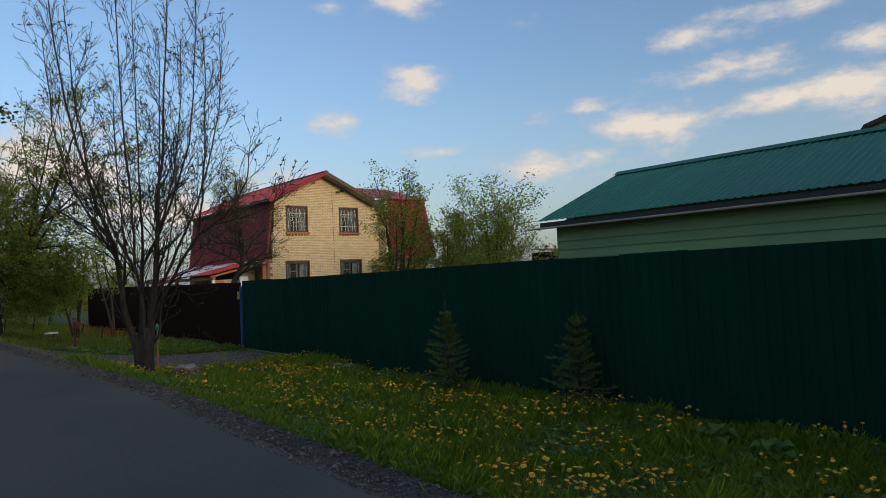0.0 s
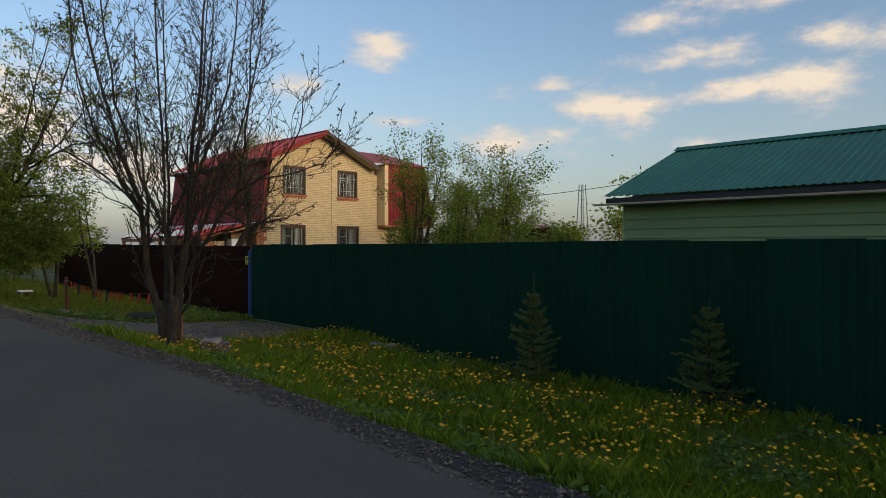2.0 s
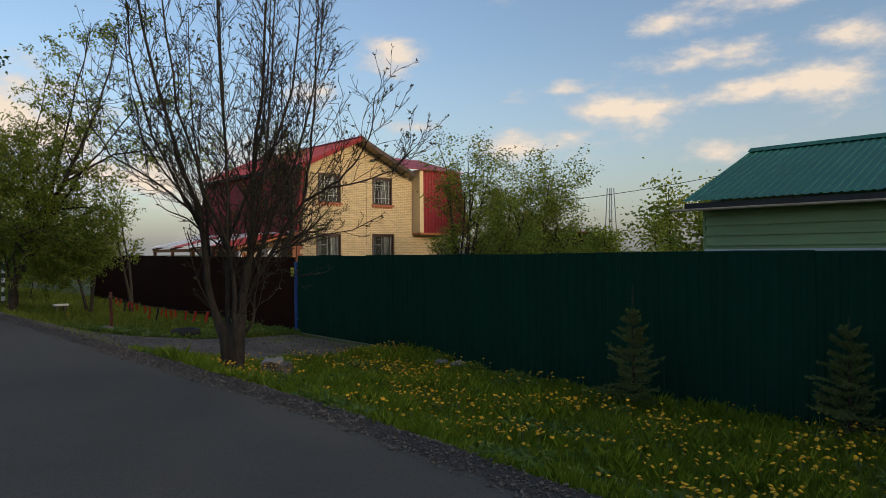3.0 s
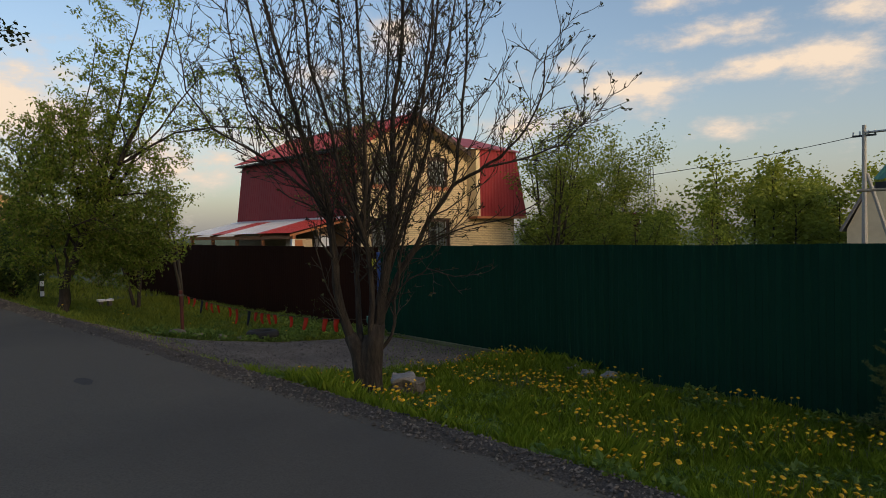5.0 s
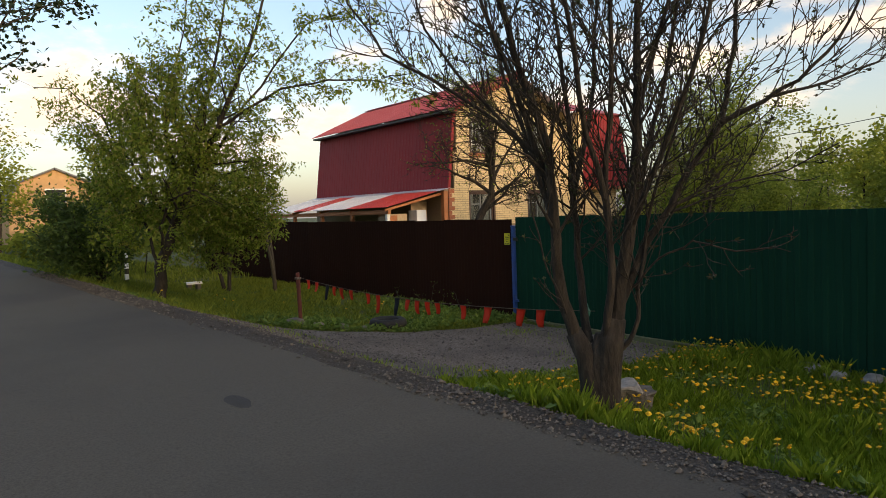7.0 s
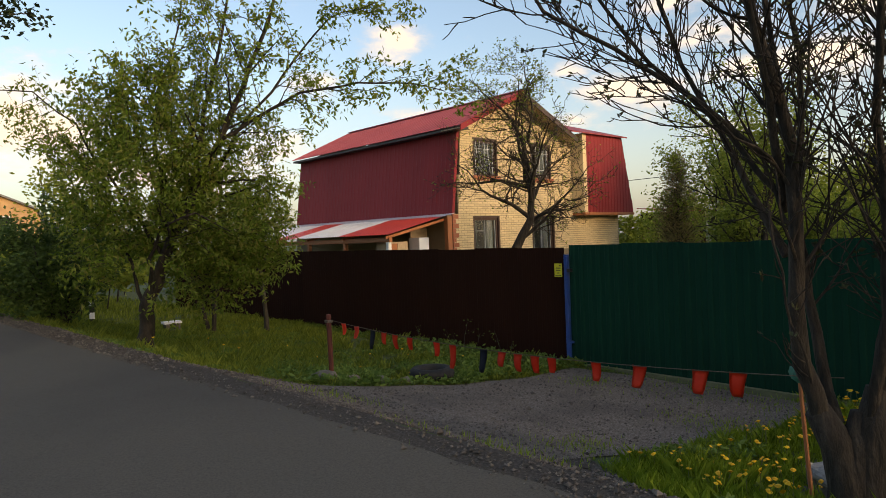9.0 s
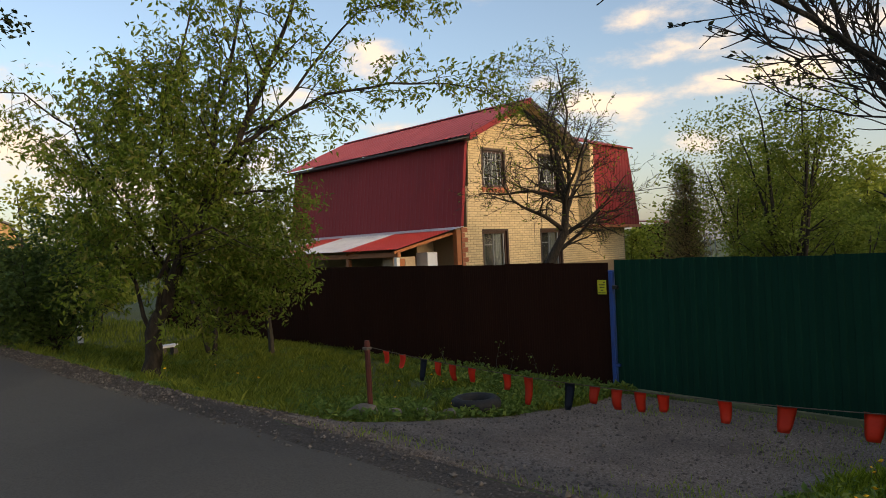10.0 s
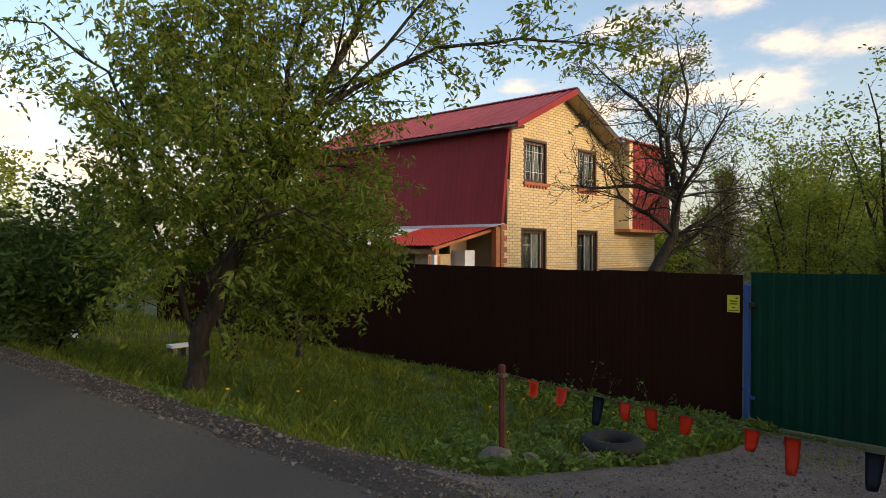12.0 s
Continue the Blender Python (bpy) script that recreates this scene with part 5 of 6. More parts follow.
rock(-4.80, 0.66, 0.22, 0.15, 0.09, 3, "flat brown field stone at the edge of the lawn", rz=20, sink=0.12)
rock(-4.38, 0.58, 0.12, 0.10, 0.08, 5, "rounded grey field stone in the weeds")
rock(-3.9, 0.55, 0.16, 0.11, 0.07, 8, "mossy brown stone beside the tyre", rz=50)
rock(-3.5, 0.45, 0.10, 0.09, 0.06, 11, "small brown stone at the edge of the gravel")
for k, (x, y) in enumerate(((-0.62, -6.2), (-0.7, -6.5), (-0.6, -6.9))):
    rock(x, y, 0.16, 0.13, 0.08, 20 + k, "pale rubble stone at the foot of the green fence", mat=LIME)


def rosette(x, y, n, size, seed):
    t = thing("iris_clump", x, y, ground_z(x, y), "clump of long pointed leaves among the stones", "plant")
    r = random.Random(seed)
    for k in range(n):
        a = r.uniform(0, 6.283)
        d, sd = Vector((math.cos(a), math.sin(a), 0)), Vector((-math.sin(a), math.cos(a), 0))
        bm = bmesh.new()
        rows = []
        reach, h = size * r.uniform(0.4, 1.0), size * r.uniform(0.6, 1.1)
        for i in range(5):
            u = i / 4
            c = d * reach * u ** 1.3 + Vector((0, 0, h * math.sin(1.9 * u) - 0.02))
            wd = 0.016 * (1 - u ** 2) + 0.001
            rows.append((bm.verts.new(c - sd * wd), bm.verts.new(c + Vector((0, 0, -0.004))), bm.verts.new(c + sd * wd)))
        for i in range(4):
            for j in range(2):
                bm.faces.new((rows[i][j], rows[i][j + 1], rows[i + 1][j + 1], rows[i + 1][j]))
        part("leaf", bm, WEED, t, smooth=True)


rosette(-4.1, 0.42, 16, 0.26, 31)
rosette(-3.6, 0.75, 10, 0.2, 32)

kick = thing("gate_board", fence_x(-3.4) - 0.10, -3.4, foot_z(-3.4), "long mossy board lying along the foot of the gate", "board", rz=-2.0)
part("board", boxed(-0.05, 0.03, -2.9, 2.9, -0.02, 0.075, 0.006), MOSSY, kick)

blk = thing("concrete_block", -3.82, -5.62, ground_z(-3.82, -5.62) - 0.05, "broken concrete block with a pale crusted top", "block", rz=-40)


def rough_block(name, x0, x1, y0, y1, z0, z1, mat, amount, label=""):
    bm = boxed(x0, x1, y0, y1, z0, z1, 0.02)
    bmesh.ops.subdivide_edges(bm, edges=bm.edges[:], cuts=3, use_grid_fill=True)
    for v in bm.verts:
        v.co += Vector((noise.noise(v.co * 6), noise.noise(v.co * 6 + Vector((5, 0, 0))), noise.noise(v.co * 7 + Vector((0, 5, 0))))) * amount
    return part(name, bm, mat, blk, label)


rough_block("body", -0.20, 0.24, -0.18, 0.18, -0.1, 0.27, CONCRETE, 0.06)
rough_block("crust", -0.24, 0.10, -0.21, 0.17, 0.265, 0.33, LIME, 0.05, "pale crusted top")
rough_block("fragment", -0.46, -0.20, -0.12, 0.16, -0.05, 0.14, CONCRETE, 0.06, "grey broken lump")

# ---- grass, flowers and weeds ----
def strip_points(n, xa, xb, ya, yb, seed, clump=0.0):
    rng = np.random.default_rng(seed)
    x, y = rng.uniform(xa, xb, n), rng.uniform(ya, yb, n)
    keep = []
    for i in range(n):
        px, py = float(x[i]), float(y[i])
        if px > fence_x(py) - 0.02 or on_gravel(px, py):
            continue
        if clump and noise.noise(Vector((px * 1.1, py * 1.1, 9.0))) < -clump:
            continue
        keep.append((px, py, bumpy_z(px, py)))
    return np.array(keep)


def blades(name, P, height, width, mat, label, seed, lean=0.5, tall=None):
    rng = np.random.default_rng(seed)
    n = len(P)
    a = rng.uniform(0, 2 * np.pi, n)
    side = np.stack([np.cos(a), np.sin(a), 0 * a], 1)
    bend = np.stack([-np.sin(a), np.cos(a), 0 * a], 1)
    h = height * rng.uniform(0.5, 1.35, (n, 1))
    if tall is not None:
        h = h * tall[:, None]
    w = width * rng.uniform(0.7, 1.3, (n, 1))
    k = lean * rng.uniform(0.2, 1.0, (n, 1)) * h
    up = np.array([[0, 0, 1.0]])
    base = P - up * 0.02
    mid = base + up * h * 0.6 + bend * k * 0.35
    tip = base + up * h + bend * k
    V = np.stack([base - side * w, base + side * w, mid + side * w * 0.7, tip, mid - side * w * 0.7], 1).reshape(-1, 3)
    idx = np.arange(n)[:, None] * 5
    F = (idx + np.array([[0, 1, 2, 3, 4]])).tolist()
    return tagged(data_part(name, V.tolist(), F, mat), label, "grass", kind="stuff")


def tallness(P):
    return np.array([0.75 + 0.75 * max(-0.5, noise.noise(Vector((p[0] * 0.7, p[1] * 0.7, 21.0)))) for p in P])


def tufted(P, per, reach, seed):
    """Seats of blades gathered into tufts round the points P."""
    rng = np.random.default_rng(seed)
    Q = np.repeat(P, per, axis=0)
    off = rng.normal(0, reach, (len(Q), 2)) * np.repeat(rng.uniform(0.5, 1.6, (len(P), 1)), per, axis=0)
    Q = Q + np.concatenate([off, np.zeros((len(Q), 1))], 1)
    tall = np.repeat(rng.uniform(0.55, 1.7, len(P)), per)
    return Q, tall


P = strip_points(150000, -6.9, -0.1, -19.5, -4.0, 101)
blades("verge_grass", P, 0.14, 0.0034, GRASS, "lush uneven green grass on the verge", 102, tall=tallness(P))
P, T = tufted(strip_points(3600, -6.9, -0.15, -19.5, -4.0, 151), 46, 0.05, 152)
blades("grass_tufts", P, 0.14, 0.0034, GRASS, "taller tufts of grass on the verge", 153, lean=0.75, tall=T * tallness(P))
P = strip_points(150000, -7.8, 0.0, -1.5, 13.0, 103)
blades("lawn_grass", P, 0.085, 0.0032, LAWN, "short rough lawn grass before the brown fence", 104, tall=tallness(P))
P, T = tufted(strip_points(1500, -7.6, -0.2, -0.6, 12.0, 161), 30, 0.05, 162)
blades("lawn_tufts", P, 0.10, 0.0034, LAWN, "scattered taller tufts in the rough lawn", 163, lean=0.8, tall=T)
P = strip_points(22000, -9.5, 0.0, 13.0, 40.0, 105)
blades("far_grass", P, 0.2, 0.012, LAWN, "rough grass beside the lane further on", 106)
rng = np.random.default_rng(7)
L_ = []
for i in range(9000):
    y = rng.uniform(-24, 20)
    e = road_edge(y)
    L_.append((e - 5.5 - abs(rng.normal(0, 1.2)), y, road_z(y)))
blades("opposite_grass", np.array(L_), 0.16, 0.008, LAWN, "rough grass on the other side of the lane", 108)


def broad_weeds(name, n, xa, xb, ya, yb, size, seed, label, mat=WEED, clump=0.1):
    rng = np.random.default_rng(seed)
    P = strip_points(n, xa, xb, ya, yb, seed, clump=-clump)
    pts = []
    for p in P:
        k = rng.integers(5, 10)
        pts.append(p[None] + np.stack([rng.normal(0, size * 0.5, k), rng.normal(0, size * 0.5, k), rng.uniform(0.02, size * 1.2, k)], 1))
    ob = leaf_mesh(name, np.concatenate(pts), size, mat, None, seed + 1, droop=0.05, slim=0.55)
    return tagged(ob, label, "weeds", kind="stuff")


broad_weeds("verge_weeds", 9000, -6.6, -0.2, -19, -4.0, 0.085, 111, "low broad-leaved weeds in the grass", clump=0.12)
broad_weeds("lawn_weeds", 6000, -7.0, -0.2, -1.2, 10, 0.05, 113, "low broad-leaved weeds in the lawn", clump=-0.1)
broad_weeds("drive_edge_weeds", 2200, -5.4, -0.4, -0.5, 1.5, 0.09, 115, "green weeds round the stones and the tyre", clump=-0.3)


def dandelions():
    rng = np.random.default_rng(121)
    P = strip_points(8000, -6.5, -0.4, -19.0, -4.2, 122)
    keep = []
    for p in P:
        if p[0] < road_edge(p[1]) + 0.75:
            continue
        q = noise.noise(Vector((p[0] * 0.75, p[1] * 0.75, 40.0)))
        if rng.random() < max(0.0, 0.16 + 1.3 * q):
            keep.append(p)
    few = strip_points(70, -6.5, -1.0, -1.0, 6.0, 123)
    keep += list(few[:: 4])
    hv, hf, sv, sf = [], [], [], []
    for p in keep:
        h = rng.uniform(0.10, 0.27)
        lx, ly = rng.normal(0, 0.03, 2)
        c = np.array([p[0] + lx, p[1] + ly, p[2] + h])
        r = rng.uniform(0.018, 0.030)
        t = rng.normal(0, 0.35, 2)
        up = np.array([t[0], t[1], 1.0])
        up /= np.linalg.norm(up)
        ax = np.cross(up, [0.3, 0.8, 0.1])
        ax /= np.linalg.norm(ax)
        ay = np.cross(up, ax)
        b = len(hv)
        hv.append(tuple(c + up * r * 0.45))
        for j in range(8):
            a = 2 * np.pi * j / 8
            rr = r * (1.0 if j % 2 else 0.85)
            hv.append(tuple(c + (ax * np.cos(a) + ay * np.sin(a)) * rr))
        hv.append(tuple(c - up * r * 0.6))
        for j in range(8):
            hf.append((b, b + 1 + j, b + 1 + (j + 1) % 8))
            hf.append((b + 9, b + 1 + (j + 1) % 8, b + 1 + j))
        b = len(sv)
        for j in range(3):
            a = 2 * np.pi * j / 3
            o = np.array([np.cos(a), np.sin(a), 0]) * 0.003
            sv.append(tuple(np.array(p) + o))
            sv.append(tuple(c - up * r * 0.5 + o))
        for j in range(3):
            k = (j + 1) % 3
            sf.append((b + 2 * j, b + 2 * k, b + 2 * k + 1, b + 2 * j + 1))
    root = thing("dandelions", -3, -10, 0.0, "yellow dandelions in bloom all over the verge", "flowers", kind="stuff")
    off = np.array([3, 10, 0.0])
    data_part("blossoms", (np.array(hv) + off).tolist(), hf, DANDELION, root, "yellow blossoms")
    data_part("stalks", (np.array(sv) + off).tolist(), sf, STALK, root, "thin pale green stalks")


dandelions()


def chips():
    """Loose stones on shoulder and drive, joined."""
    rng = np.random.default_rng(131)
    shape = np.array([(1, 0, 0), (-1, 0, 0), (0, 1, 0), (0, -1, 0), (0, 0, 1), (0, 0, -1)], float)
    tri = [(0, 2, 4), (2, 1, 4), (1, 3, 4), (3, 0, 4), (2, 0, 5), (1, 2, 5), (3, 1, 5), (0, 3, 5)]
    V, F = [], []
    n = 0
    while n < 22000:
        y = rng.uniform(-18, 9)
        if rng.random() < 0.55:
            x = road_edge(y) + rng.uniform(-0.1, shoulder_width(y))
        else:
            x, y = rng.uniform(-6.6, -0.5), rng.uniform(-5, 0)
        if not on_gravel(x, y):
            continue
        s = rng.gamma(2.0, 0.0035) + 0.003
        k = shape * (s * rng.uniform(0.6, 1.3, (6, 1))) * np.array([1, 1, 0.7])
        a = rng.uniform(0, 6.28)
        c, q = math.cos(a), math.sin(a)
        k = np.stack([k[:, 0] * c - k[:, 1] * q, k[:, 0] * q + k[:, 1] * c, k[:, 2]], 1)
        b = len(V)
        V += (k + np.array([x, y, bumpy_z(x, y) + 0.014 + s * 0.3])).tolist()
        F += [tuple(b + i for i in t) for t in tri]
        n += 1
    tagged(data_part("loose_gravel", V, F, STONE_CHIPS), "loose grey stone chips on the gravel", "gravel", kind="stuff")


chips()

# ---- far buildings and poles ----
def far_house(name, x, y, z, w, d, wall_h, rise, wall, roof, label, rz=0.0, windows=()):
    t = thing(name, x, y, z, label, "house", rz=rz)
    part("wall", boxed(-w / 2, w / 2, 0, d, -0.5, wall_h), wall, t)
    part("gable", prism([(-w / 2, wall_h), (w / 2, wall_h), (w * 0.36, wall_h + rise * 0.62), (0, wall_h + rise), (-w * 0.36, wall_h + rise * 0.62)], "y", 0.02, d - 0.02), wall, t)
    for s in (-1, 1):
        part("roof", slab([(0, -0.3, wall_h + rise + 0.1), (0, d + 0.3, wall_h + rise + 0.1), (s * w * 0.38, d + 0.3, wall_h + rise * 0.62 + 0.1), (s * w * 0.38, -0.3, wall_h + rise * 0.62 + 0.1)], 0.12), roof, t)
        part("roof", slab([(s * w * 0.38, -0.3, wall_h + rise * 0.62 + 0.1), (s * w * 0.38, d + 0.3, wall_h + rise * 0.62 + 0.1), (s * w * 0.55, d + 0.3, wall_h - 0.1), (s * w * 0.55, -0.3, wall_h - 0.1)], 0.12), roof, t)
    for xa, xb, za, zb in windows:
        wn = new("window")
        wn.parent = t
        wn.matrix_local = pose((xa + xb) / 2, 0, (za + zb) / 2)
        a, b = (xb - xa) / 2, (zb - za) / 2
        part("frame", boxed(-a - 0.08, a + 0.08, -0.05, 0.0, -b - 0.08, b + 0.08), WHITE_PAINT, wn)
        part("pane", boxed(-a, a, -0.06, -0.052, -b, b), UNLIT_INSIDE, wn)
    return t


far_house("orange_house", -1.4, 46.0, 1.4, 6.0, 8.0, 2.3, 2.6, ORANGE_WALL, GREY_ROOF, "orange boarded cottage with a grey gambrel roof", windows=[(-0.6, 0.6, 2.4, 3.4)])
far_house("cream_house", 34.0, -3.6, 0.0, 7.0, 9.0, 2.1, 3.3, CREAM_WALL, GREY_ROOF, "cream boarded house behind the gardens", rz=-80, windows=[(-0.6, 0.6, 2.2, 3.3)])
far_house("dark_roofed_house", 16.0, -15.0, 0.0, 6.0, 8.0, 4.75, 2.05, CREAM_WALL, DARK_STEEL, "house with a dark roof behind the green one", rz=-80)

shed2 = thing("brown_shed", 38.0, 18.0, 0.0, "brown metal shed far behind the gardens", "shed")
part("wall", boxed(-1.2, 3.2, 0, 3, 0, 3.6), FENCE_BROWN, shed2)
part("roof", slab([(-1.4, -0.2, 3.65), (3.4, -0.2, 3.65), (3.4, 3.2, 4.0), (-1.4, 3.2, 4.0)], 0.06), RED_SHEET, shed2)

pole = thing("utility_pole", 30.0, -2.0, 0.0, "grey concrete utility pole with a strut and a lamp", "utility pole")
w = Wood(6)
w.tube([Vector((0, 0, -0.3)), Vector((0, 0, 7.5))], [0.14, 0.10], 8)
data_part("pole", w.v, w.f, POLE_CONCRETE, pole)
w = Wood(6)
w.tube([Vector((0.6, -1.5, -0.3)), Vector((0.05, -0.1, 5.0))], [0.11, 0.09], 8)
data_part("strut", w.v, w.f, POLE_CONCRETE, pole)
part("crossarm", boxed(-0.05, 0.05, -0.55, 0.55, 6.9, 7.0), DARK_STEEL, pole)
for q in (-0.5, -0.2, 0.2, 0.5):
    part("insulator", boxed(-0.04, 0.04, q - 0.04, q + 0.04, 7.0, 7.2, 0.015), WHITE_PAINT, pole)
part("lamp", boxed(-0.1, 0.1, -1.3, -0.05, 7.05, 7.15, 0.03), STEEL, pole, "grey street lamp head")

cable = Wood(9)
pa, pb = Vector((30, -2.0, 7.0)), Vector((24, 30, 6.0))
pts = [pa.lerp(pb, i / 20) - Vector((0, 0, 1.1 * 4 * (i / 20) * (1 - i / 20))) for i in range(21)]
cable.tube(pts, [0.02] * 21, 4)
tagged(data_part("power_line", cable.v, cable.f, DARK_STEEL), "thin dark overhead power line", "cable")

# ---- small things ----
def burdock(x, y, n, size, seed):
    t = thing("burdock", x, y, ground_z(x, y), "burdock plant with broad pale green leaves by the fence", "plant")
    r = random.Random(seed)
    for k in range(n):
        a = 2 * math.pi * k / n + r.uniform(-0.3, 0.3)
        reach, h = size * r.uniform(0.5, 1.0), size * r.uniform(0.5, 1.1)
        bm = bmesh.new()
        d = Vector((math.cos(a), math.sin(a), 0))
        sd = Vector((-math.sin(a), math.cos(a), 0))
        rows = []
        for i in range(6):
            u = i / 5
            c = d * (reach * (0.35 + 0.8 * u)) + Vector((0, 0, h * (0.75 + 0.35 * math.sin(u * 2.6)) - 0.25 * size * u * u))
            wd = size * 0.42 * math.sin(math.pi * (0.12 + 0.86 * u)) * r.uniform(0.9, 1.1)
            rows.append([bm.verts.new(c + sd * wd * v + Vector((0, 0, 0.10 * size * abs(v) + r.uniform(-0.01, 0.01)))) for v in (-1, -0.5, 0, 0.5, 1)])
        for i in range(5):
            for j in range(4):
                bm.faces.new((rows[i][j], rows[i][j + 1], rows[i + 1][j + 1], rows[i + 1][j]))
        part("leaf", bm, WEED, t, smooth=True)
        w = Wood(seed + k)
        w.tube([Vector((0, 0, -0.03)), d * reach * 0.2 + Vector((0, 0, h * 0.5)), d * reach * 0.36 + Vector((0, 0, h * 0.76))], [0.009, 0.007, 0.005], 5)
        data_part("stalk", w.v, w.f, WEED, t)


burdock(-1.75, -16.35, 10, 0.24, 201)
burdock(-2.0, -17.1, 9, 0.22, 203)
burdock(-1.6, -15.6, 6, 0.16, 205)


def dry_shrub(x, y, h, seed, n=7):
    t = thing("dry_shrub", x, y, ground_z(x, y), "thin dry shrub with a few pale leaves by the brown fence", "shrub")
    w = Wood(seed)
    for k in range(n):
        d = Vector((w.r.gauss(0, 0.4), w.r.gauss(0, 0.5), 1))
        w.limb(w.path(Vector((w.r.gauss(0, 0.05), w.r.gauss(0, 0.1), -0.03)), d, h * w.r.uniform(0.6, 1.1), 5, 0.12, 0.03), 0.007, 0.003, [(3, h * 0.35, 45, 0.03, 0.6, 0.4)])
    w.object("stems", BARK_GREY, t)
    leaf_mesh("leaves", around_tips(w, 1, 0.02, seed), 0.04, WEED, t, seed)


dry_shrub(-0.6, 1.0, 0.7, 211, 2)
dry_shrub(-0.6, 2.1, 0.75, 212, 3)
dry_shrub(-0.6, 3.3, 0.5, 214, 2)
broad_weeds("fence_weeds", 500, -1.5, -0.3, -0.4, 4.2, 0.10, 215, "leafy weeds along the foot of the brown fence", clump=-0.5)

plank = thing("weathered_plank", -0.75, 0.35, ground_z(-0.75, 0.35), "weathered plank lying at the foot of the blue post", "plank", rz=-62)
part("board", boxed(-0.75, 0.75, -0.06, 0.06, 0.05, 0.08, 0.004), RUST_WOOD, plank)
part("batten", boxed(-0.7, -0.6, -0.08, 0.08, 0.0, 0.05), RUST_WOOD, plank)

px, py = -4.46, -5.62
pz = ground_z(px, py)
peg = thing("garden_stake", px, py, pz, "leaning brown stick with a crumpled teal cap beside the tree", "stake")
w = Wood(7)
w.tube([Vector((0, 0, -0.1)), Vector((0.03, 0.05, 0.4)), Vector((0.05, 0.1, 1.1 - pz))], [0.018, 0.017, 0.015], 7)
data_part("stick", w.v, w.f, ORANGE_WOOD, peg, "orange-brown stick")
bm = bmesh.new()
bmesh.ops.create_icosphere(bm, subdivisions=2, radius=0.05)
for v in bm.verts:
    v.co = Vector((v.co.x * 0.8, v.co.y * 1.1, v.co.z * 1.6)) * (1 + 0.5 * noise.noise(v.co * 30))
    v.co += Vector((0.05, 0.11, 1.12 - pz))
part("cap", bm, TEAL, peg, "crumpled teal plastic cap")

stripes = thing("marker_post", -5.0, 11.2, ground_z(-5.0, 11.2), "black and white striped marker post in the bushes", "post")
for k in range(10):
    part("band", boxed(-0.05, 0.05, -0.05, 0.05, 0.16 * k, 0.16 * k + 0.158), WHITE_PAINT if k % 2 else INK, stripes)

bench = thing("low_bench", -3.6, 9.6, ground_z(-3.6, 9.6), "low white board on two blocks under the trees", "bench")
part("board", boxed(-0.22, 0.22, -0.12, 0.12, 0.20, 0.26, 0.004), WHITE_PAINT, bench)
for q in (-0.18, 0.08):
    part("block", boxed(q, q + 0.1, -0.1, 0.1, -0.05, 0.20), CONCRETE, bench)

mast = thing("lattice_mast", 42.0, 17.5, 0.0, "far thin lattice mast above the trees", "mast")
mw = Wood(8)
for q in ((-0.5, -0.5), (0.5, -0.5), (0.5, 0.5), (-0.5, 0.5)):
    mw.tube([Vector((q[0], q[1], 0)), Vector((q[0] * 0.4, q[1] * 0.4, 7.6))], [0.06, 0.05], 4)
data_part("legs", mw.v, mw.f, STEEL, mast)
for k in range(9):
    part("brace", boxed(-0.5 + 0.03 * k, 0.5 - 0.03 * k, -0.04, 0.04, 1.0 + 0.75 * k, 1.06 + 0.75 * k), STEEL, mast)

# bare earth mound in the verge, and tufts on the drive
mv, mf = [], []
for j in range(13):
    for i in range(13):
        u, v = i / 12 * 2 - 1, j / 12 * 2 - 1
        x, y = -5.05 + u * 0.46, -8.5 + v * 0.66
        k = max(0.0, 1 - u * u - v * v)
        mv.append((x, y, bumpy_z(x, y) - 0.03 + 0.10 * k ** 0.7 + 0.02 * noise.noise(Vector((x * 6, y * 6, 0)))))
for j in range(12):
    for i in range(12):
        a = j * 13 + i
        mf.append((a, a + 1, a + 14, a + 13))
tagged(data_part("earth_mound", mv, mf, SHOULDER, None, "", smooth=True), "small mound of bare brown earth in the grass", "mound")


def tufts():
    rng = np.random.default_rng(221)
    pts = []
    for cx, cy, r, n in ((-4.3, -3.5, 0.35, 500), (-2.2, -4.1, 0.3, 500), (-5.6, -3.7, 0.3, 250), (-1.3, -1.3, 0.3, 300), (-2.2, -3.4, 0.25, 200), (-5.7, -1.0, 0.35, 250), (-0.9, -2.6, 0.5, 350), (-0.8, -4.0, 0.5, 500), (-5.9, -3.0, 0.3, 120)):
        q = rng.normal(0, r * 0.95, (n * 2 // 3, 2)) + np.array([cx, cy])
        pts += [(float(a), float(b), bumpy_z(float(a), float(b)) + 0.01) for a, b in q]
    blades("drive_tufts", np.array(pts), 0.075, 0.0038, GRASS, "grass tufts growing on the gravel drive", 222)


tufts()

# a dark tar stain on the asphalt
tv, tf = [(0.0, 0.0, 0.0)], []
for k in range(16):
    a = 2 * math.pi * k / 16
    rr = 1 + 0.3 * noise.noise(Vector((math.cos(a) * 2, math.sin(a) * 2, 50)))
    tv.append((math.cos(a) * 0.09 * rr, math.sin(a) * 0.22 * rr, -0.001 * 0))
    tf.append((0, 1 + k, 1 + (k + 1) % 16))
stain = data_part("tar_stain", [(x, y, road_z(-4.74 + y) - road_z(-4.74)) for x, y, z in tv], tf, TAR)
stain.location = (-7.9, -4.74, road_z(-4.74) + 0.016)
tagged(stain, "small dark tar stain on the asphalt", "stain")

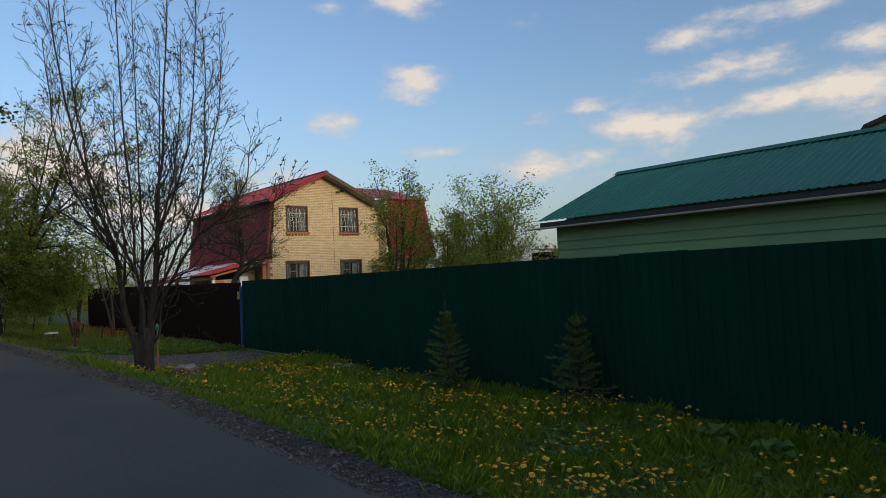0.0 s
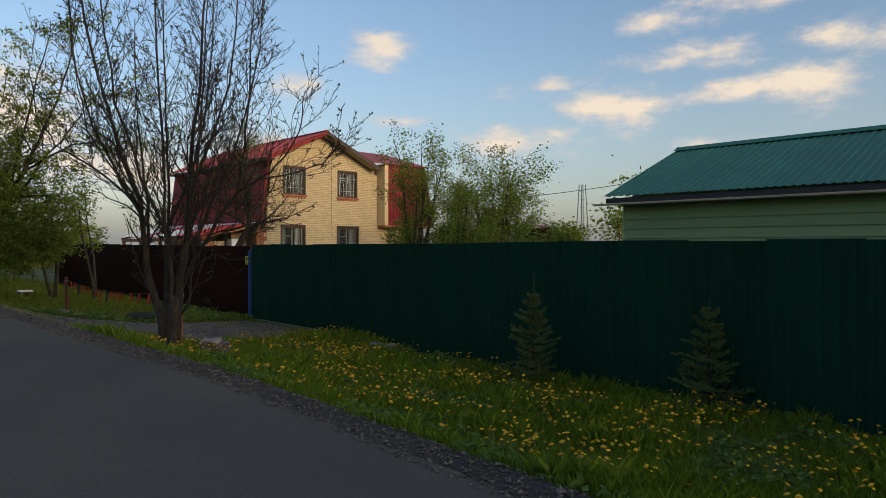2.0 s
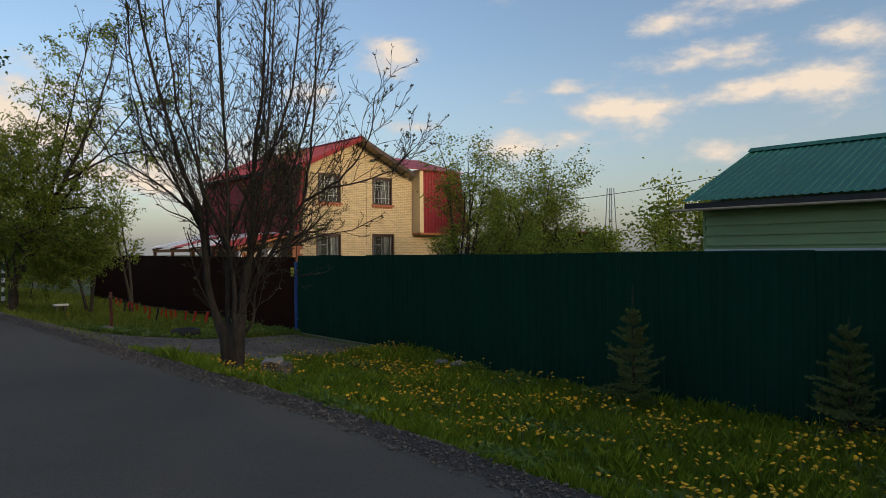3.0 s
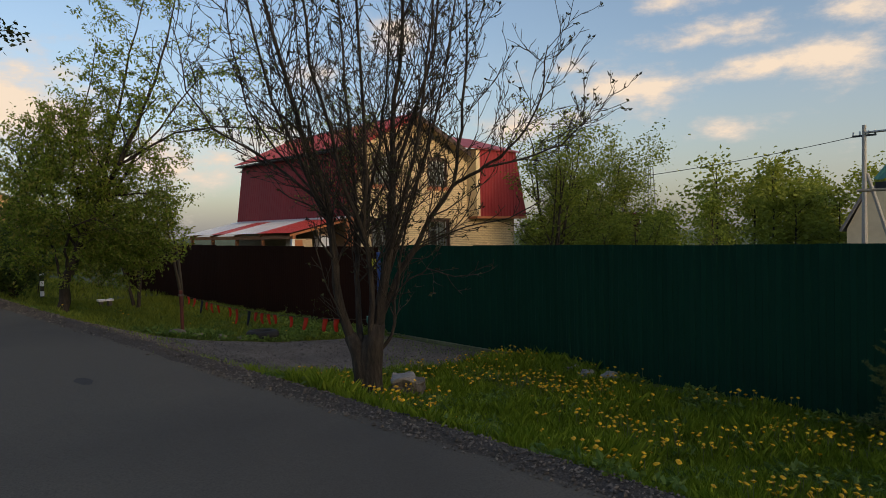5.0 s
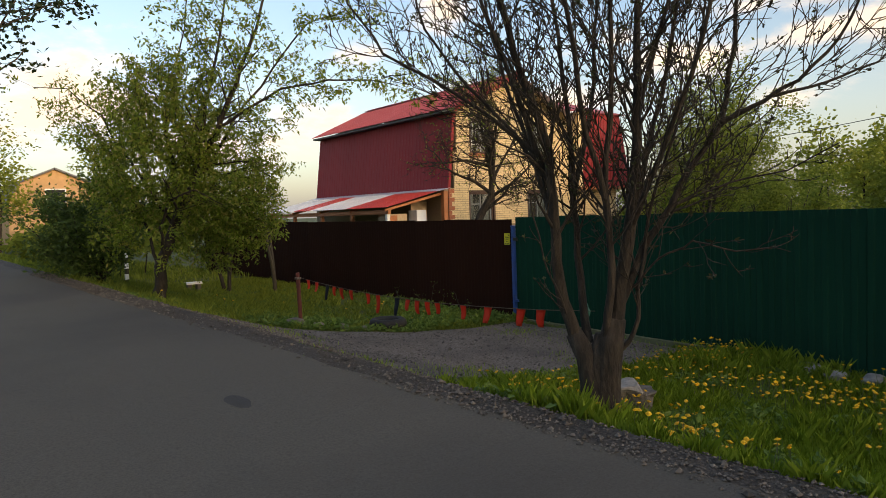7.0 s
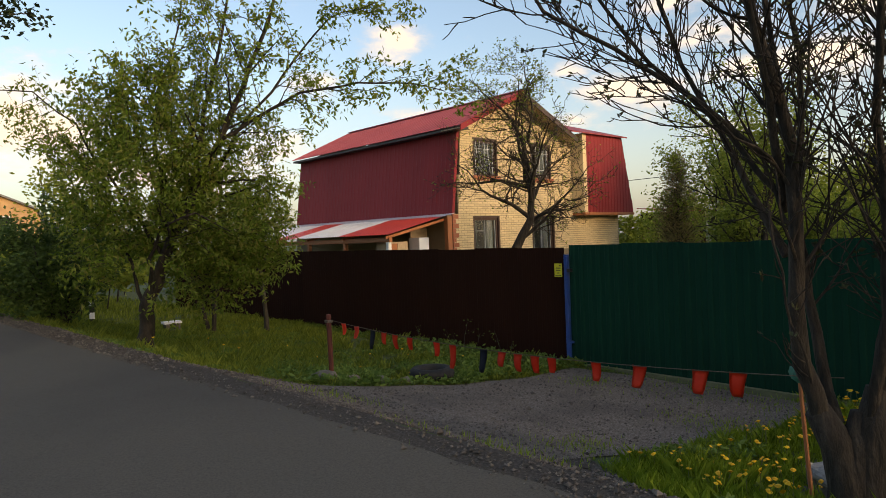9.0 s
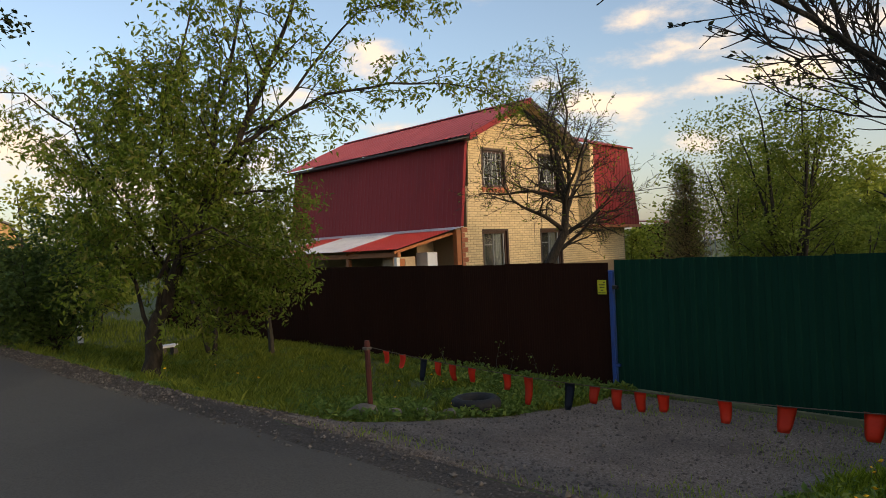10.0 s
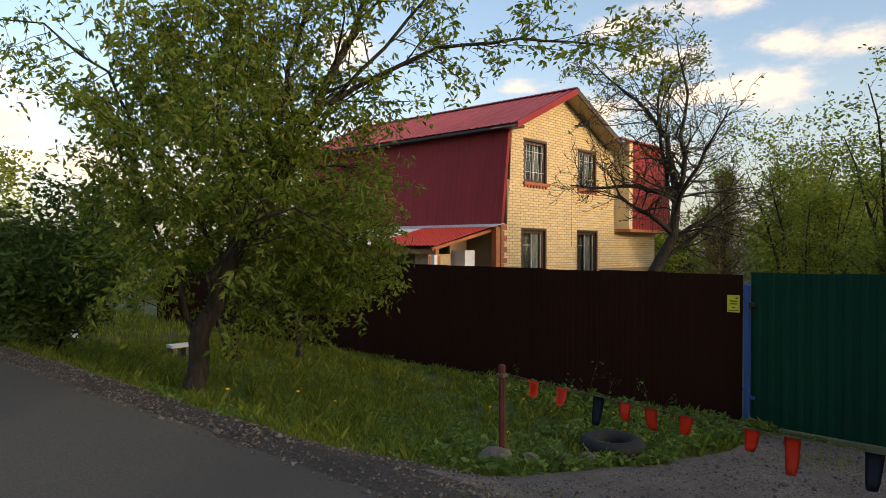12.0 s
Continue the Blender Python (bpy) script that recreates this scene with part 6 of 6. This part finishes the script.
# ---- bricks of the front wall ----
def bricks():
    L, H, J = 0.25, 0.078, 0.012
    verts, faces, near = [], [], []
    me = bpy.data.meshes.new("brick")
    bm = boxed(-(L - J) / 2, (L - J) / 2, -0.018, -0.0092, 0, H - J, 0.003)
    bmesh.ops.recalc_face_normals(bm, faces=bm.faces)
    bm.to_mesh(me)
    bm.free()
    me.materials.append(BRICK)
    row = 0
    z = 1.7
    while z < PEAK_Z - 0.2:
        zc = z + H / 2
        xa, xb = facade_left(zc) + 0.06, 10.95 if zc > MID_Z else 13.95
        if zc > 5.4:
            half = 2.93 * (PEAK_Z - 0.2 - zc) / (PEAK_Z - EAVE_Z)
            xa, xb = max(xa, PEAK_X - half), min(xb, PEAK_X + half)
        x = 4.0 + (row % 2) * L / 2
        while x < xb:
            a, b = max(x, xa), min(x + L - J, xb)
            for wa, wb, za, zb in WINDOWS:
                if za - H < zc < zb + 0.05 and a < wb + 0.05 and b > wa - 0.05:
                    if a < wa - 0.05:
                        b = wa - 0.05
                    elif b > wb + 0.05:
                        a = wb + 0.05
                    else:
                        b = a
            if b - a > 0.03:
                whole = b - a > L - J - 1e-4
                if whole and len(near) < 290 and a < 6.9 and 3.1 < z < 6.1:
                    near.append(((a + b) / 2, z))
                else:
                    k = len(verts)
                    f0, f1, z1 = 8.085, 8.0938, z + H - J
                    verts += [(a, f1, z), (b, f1, z), (b, f1, z1), (a, f1, z1), (a + 0.003, f0, z + 0.003), (b - 0.003, f0, z + 0.003), (b - 0.003, f0, z1 - 0.003), (a + 0.003, f0, z1 - 0.003)]
                    faces += [(k + 4, k + 5, k + 6, k + 7), (k, k + 1, k + 5, k + 4), (k + 1, k + 2, k + 6, k + 5), (k + 2, k + 3, k + 7, k + 6), (k + 3, k, k + 4, k + 7)]
            x += L
        z += H
        row += 1
    for x, z in near:
        ob = new("brick", me)
        ob.parent = house
        ob.matrix_local = pose(x - 7.7, 8.103 - 8.1, z)
    tagged(data_part("brickwork", [(a - 7.7, b - 8.1, c) for a, b, c in verts], faces, BRICK_REST, house, "cream bricks in running bond"), kind="stuff")


bricks()
